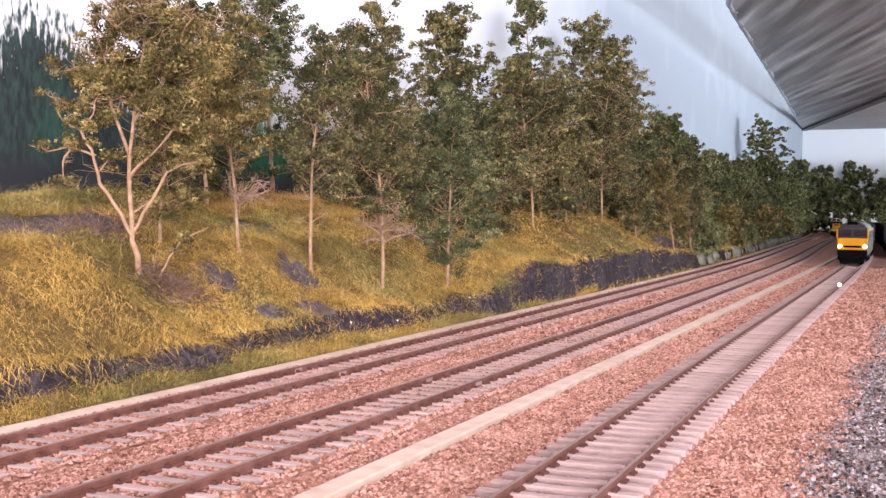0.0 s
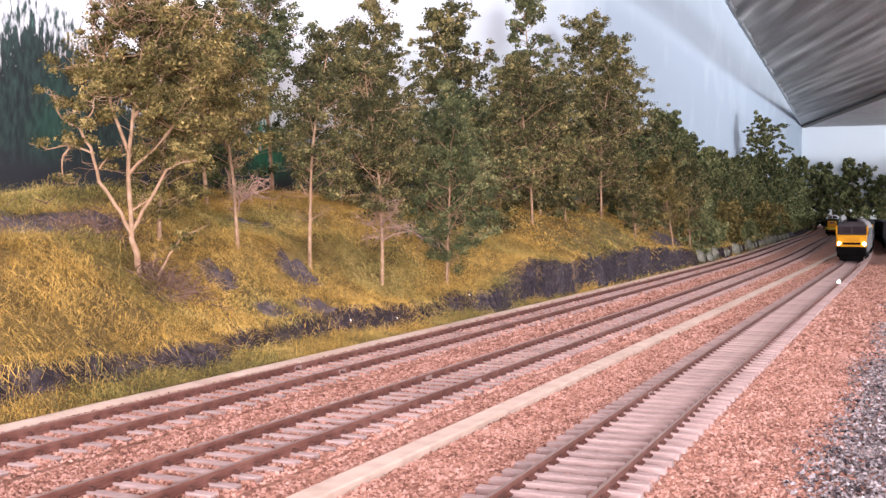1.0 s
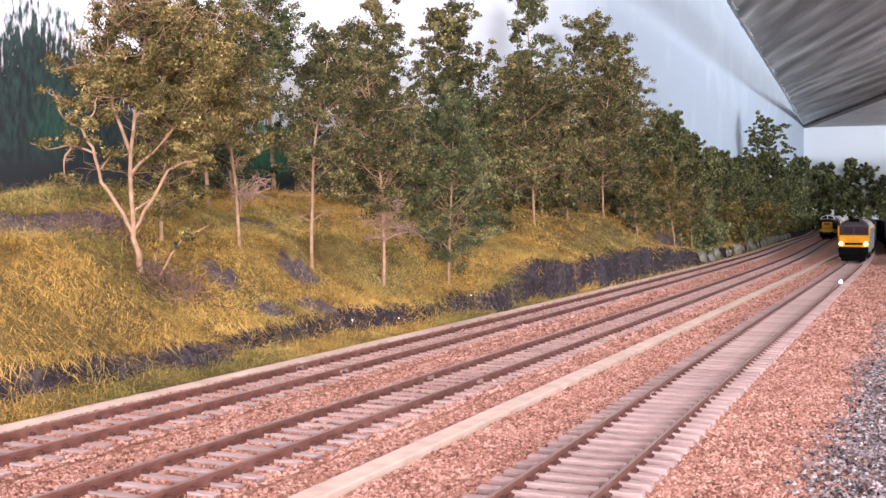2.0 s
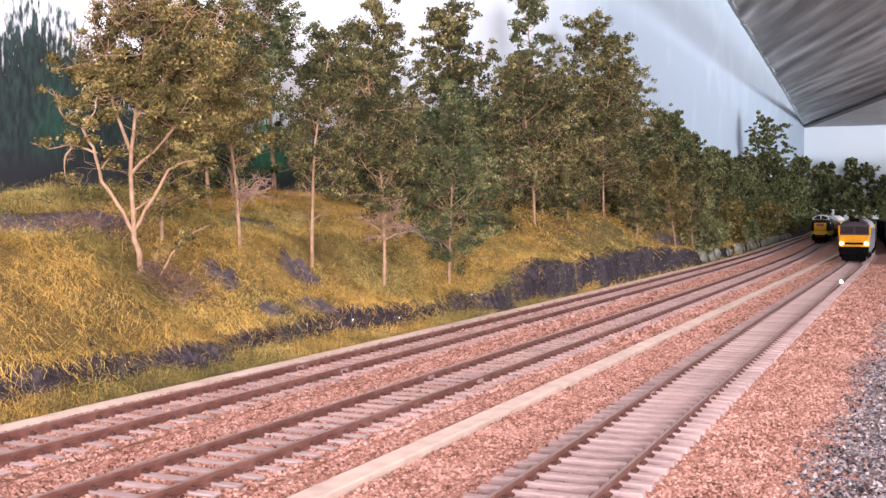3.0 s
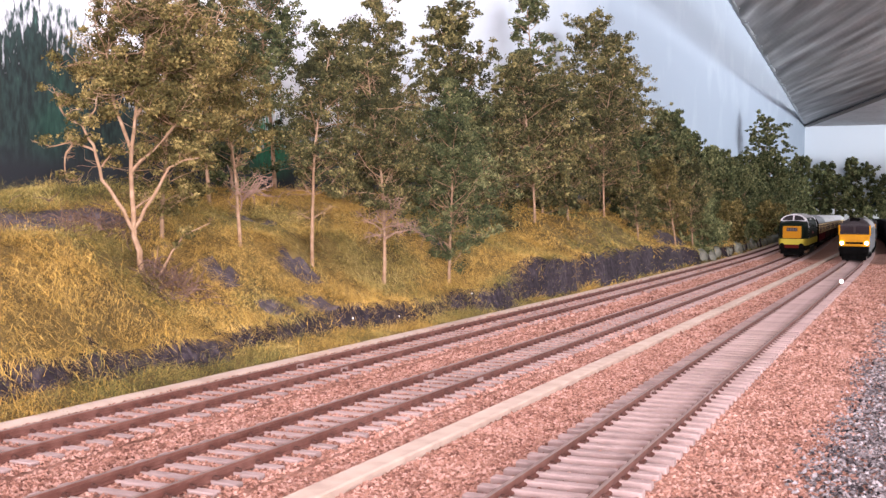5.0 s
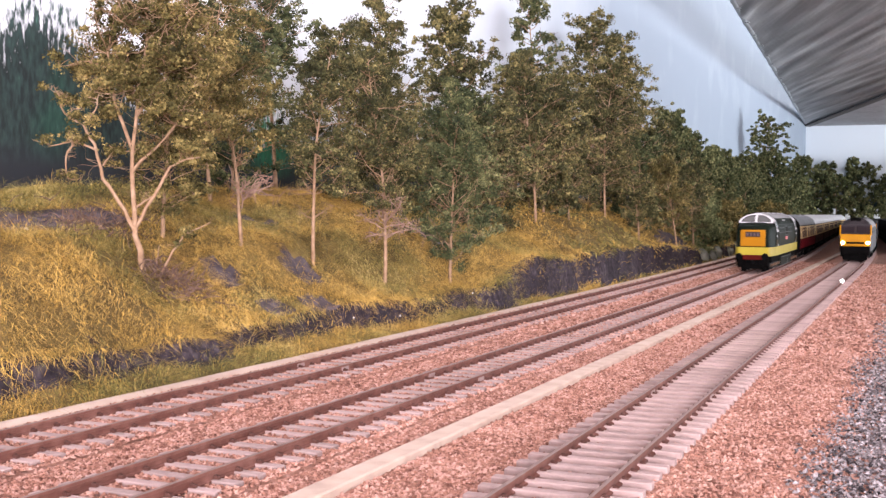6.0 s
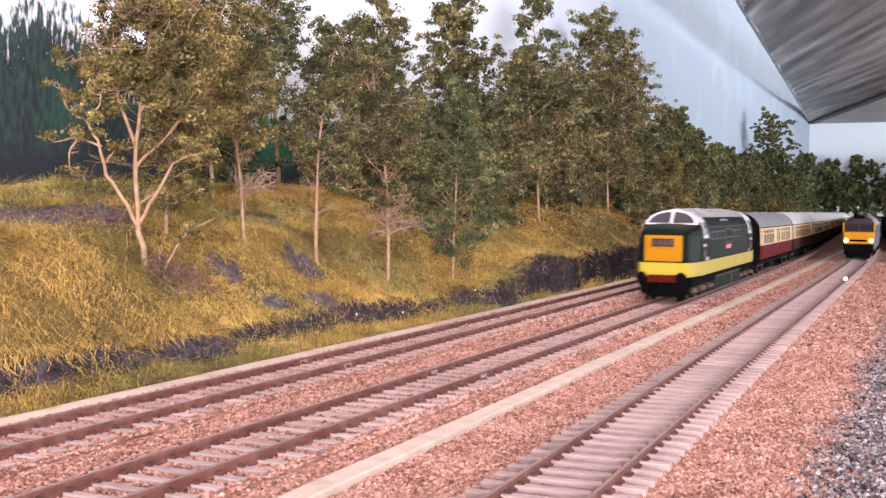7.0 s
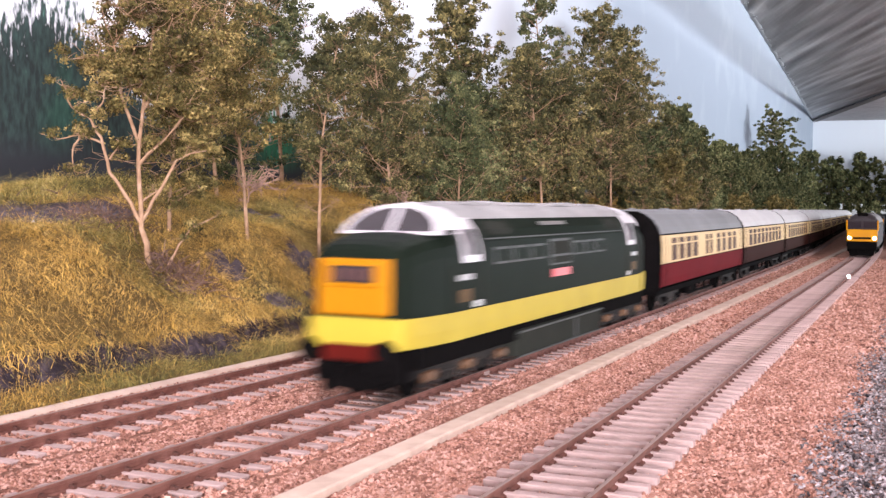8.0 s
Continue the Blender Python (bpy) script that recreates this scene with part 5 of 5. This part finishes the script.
def freight_loco():
    t = thing("freight_locomotive", "yellow-fronted grey model freight locomotive with lit headlamps, standing", "locomotive")
    L = 270.0
    arc = [(17.2, 15.5), (17.3, 30), (17.1, 39), (16.0, 44), (13.0, 48.5), (8.5, 51.5), (4, 52.6), (0, 53.0)]
    full = band(arc, 15.5, 53.0)

    def cab(y, w, top):
        return ring([(x * w, 15.5 + (z - 15.5) * top) for x, z in full], y)
    shell("body", [ring(full, y) for y in (26, L - 26)], M_FREIGHT, t, "grey body")
    for end in (0, 1):
        def at(y):
            return L - y if end else y
        way = 1 if end else -1
        shell("cab", [cab(at(4.5), 0.93, 0.86), cab(at(9), 0.99, 0.95), cab(at(13), 1.0, 1.0), cab(at(27), 1.004, 1.002)], M_FREIGHT, t, "grey cab with dark roof dome")
        bm = bmesh.new()
        box(bm, 0, at(1.8), 27.6, 32.6, 6.0, 13.8, 1.4)
        f = part("front_panel", bm, M_ORANGE, t, "orange-yellow front panel")
        bm = bmesh.new()
        box(bm, 0, at(-1.3), 24.8, 19, 1.0, 2.2, 0.3)
        part("lamp_recess", bm, M_BLACK, f, "black slot between the lamps")
        for s in (-1, 1):
            bm = bmesh.new()
            cyl(bm, s * 13.2, at(-1.6), 24.8, 1.8, 1.2, "y", 20)
            part("headlamp", bm, M_LAMP, f, "glowing white headlamp")
            bm = bmesh.new()
            box(bm, s * 8.2, at(2.9), 40.2, 14.4, 1.6, 8.4, 0.9, pose(0, 0, 0, 14 * way * -1, 0, 0))
            part("windscreen", bm, M_SCREEN, t, "dark windscreen")
        bm = bmesh.new()
        box(bm, 0, at(3.5), 40.2, 32.6, 1.8, 11.0, 0.8, pose(0, 0, 0, 14 * way * -1, 0, 0))
        part("windscreen_surround", bm, M_FREIGHT, t)
        for s in (-1, 1):
            bm = bmesh.new()
            box(bm, s * 16.3, at(3.1), 39.0, 1.8, 2.2, 12.0, 0.6, pose(0, 0, 0, 14 * way * -1, 0, 0))
            part("screen_pillar", bm, M_ORANGE, t, "orange-yellow windscreen pillar")
        bm = bmesh.new()
        box(bm, 0, at(13), 50.5, 11, 12, 4.6, 1.4)
        part("horn_grille", bm, M_BLACK, t, "black roof horn housing")
        bm = bmesh.new()
        box(bm, 0, at(1.0), 16.4, 31, 4.4, 9.4, 0.8)
        box(bm, 0, at(3.0), 8.6, 26, 5.0, 6.4, 0.8)
        for s in (-1, 1):
            cyl(bm, s * 4.5, at(-1.2), 10.5, 0.7, 6.0, "z", 8)
        part("skirt", bm, M_BLACK, t, "black skirt and couplings")
        buffers(t, at(0), way, 15.4, 5.0)
        for s in (-1, 1):
            a, b = sorted((at(11), at(22)))
            patch("side_window", arc, 31, 39, a, b, s, M_SCREEN, t, 0.2)
    bm = bmesh.new()
    box(bm, 0, L / 2, 13, 30, L - 20, 5, 0.5)
    part("underframe", bm, M_BLACK, t)
    bm = bmesh.new()
    box(bm, 0, L / 2, 10, 31, 60, 8.6, 0.8)
    part("fuel_tank", bm, M_TANK, t)
    for s in (-1, 1):
        patch("roof_side", arc, 41.5, 52.0, 27.5, L - 27.5, s, M_ROOFGREY, t, 0.2, "pale grey roof side")
        for k in range(8):
            patch("body_grille", arc, 34, 42, 44 + 23 * k, 62 + 23 * k, s, M_PANEL, t, 0.2)
    for yc in (58, L - 58):
        bogie(t, yc, (-26, 0, 26), 68, M_BLACK)
    return t


def hopper_wagon():
    t = thing("hopper_wagon", "dark weathered hopper wagon standing behind the freight locomotive", "wagon", "wagons of the freight train")
    L = 168.0
    prof = [(11, 14), (16.6, 24), (16.8, 44), (16.8, 47.5)]
    shell("hopper", [ring([(x, z) for x, z in prof], y) for y in (10, L - 10)], M_WAGON, t)
    for s in (-1, 1):
        for k in range(9):
            bm = bmesh.new()
            box(bm, s * 17.0, 14 + k * (L - 28) / 8, 35, 1.2, 2.0, 23, 0.3)
            part("rib", bm, M_WAGON, t)
    bm = bmesh.new()
    box(bm, 0, L / 2, 13, 24, L, 3, 0.4)
    part("underframe", bm, M_BLACK, t)
    buffers(t, 0, -1, 16, 4)
    buffers(t, L, 1, 16, 4)
    for yc in (30, L - 30):
        bogie(t, yc, (-12, 12), 34, M_BLACK, 5.6)
    return t


def on_track(path, y, length):
    a, b = Vector((path(y), y, 0)), Vector((path(y + length), y + length, 0))
    d = b - a
    return Matrix.Translation(a * K) @ pose(0, 0, 0, 0, 0, math.degrees(math.atan2(-d.x, d.y)))


express = express_loco()
COACHES = 10
coaches = [coach("buffet"), coach("pullman")]
for _i in range(COACHES - 2):
    coaches.append(copy_thing(coaches[1], Matrix.Identity(4)))
freight = freight_loco()
freight.matrix_basis = on_track(x3, 1338, 264)
first_wagon = hopper_wagon()
first_wagon.matrix_basis = on_track(x3, 1338 + 280, 168)
for _i in range(1, 7):
    copy_thing(first_wagon, on_track(x3, 1338 + 280 + 177 * _i, 168))


def siding(y):
    return x3(y) + 47.0


siding_track = thing("track_siding", "dull rails of the siding beside the freight train", "railway track", "parallel tracks of the layout", "structure")
for _o in (-8.75, 8.75):
    sweep("rail", lambda y: siding(y) + _o, [(-1.0, -0.2), (1.0, -0.2), (0.4, 1.9), (0.5, 3.6), (-0.5, 3.6), (-0.4, 1.9)], M_RAIL, siding_track, "rust-brown rail", [1700 + 60 * i for i in range(28)])
for _i in range(7):
    copy_thing(first_wagon, on_track(siding, 1750 + 177 * _i, 168))


def train_y(t):
    return 637 + 400 * (7 - t) if t <= 7 else 637 - 384 * (t - 7) + 6 * (t - 7) ** 2


def motions():
    times = [0.5 * i for i in range(17)]
    walk(express, [(t, on_track(x2, train_y(t), 264)) for t in times])
    for i, c in enumerate(coaches):
        walk(c, [(t, on_track(x2, train_y(t) + 284 + 271 * i, 262)) for t in times])


motions()
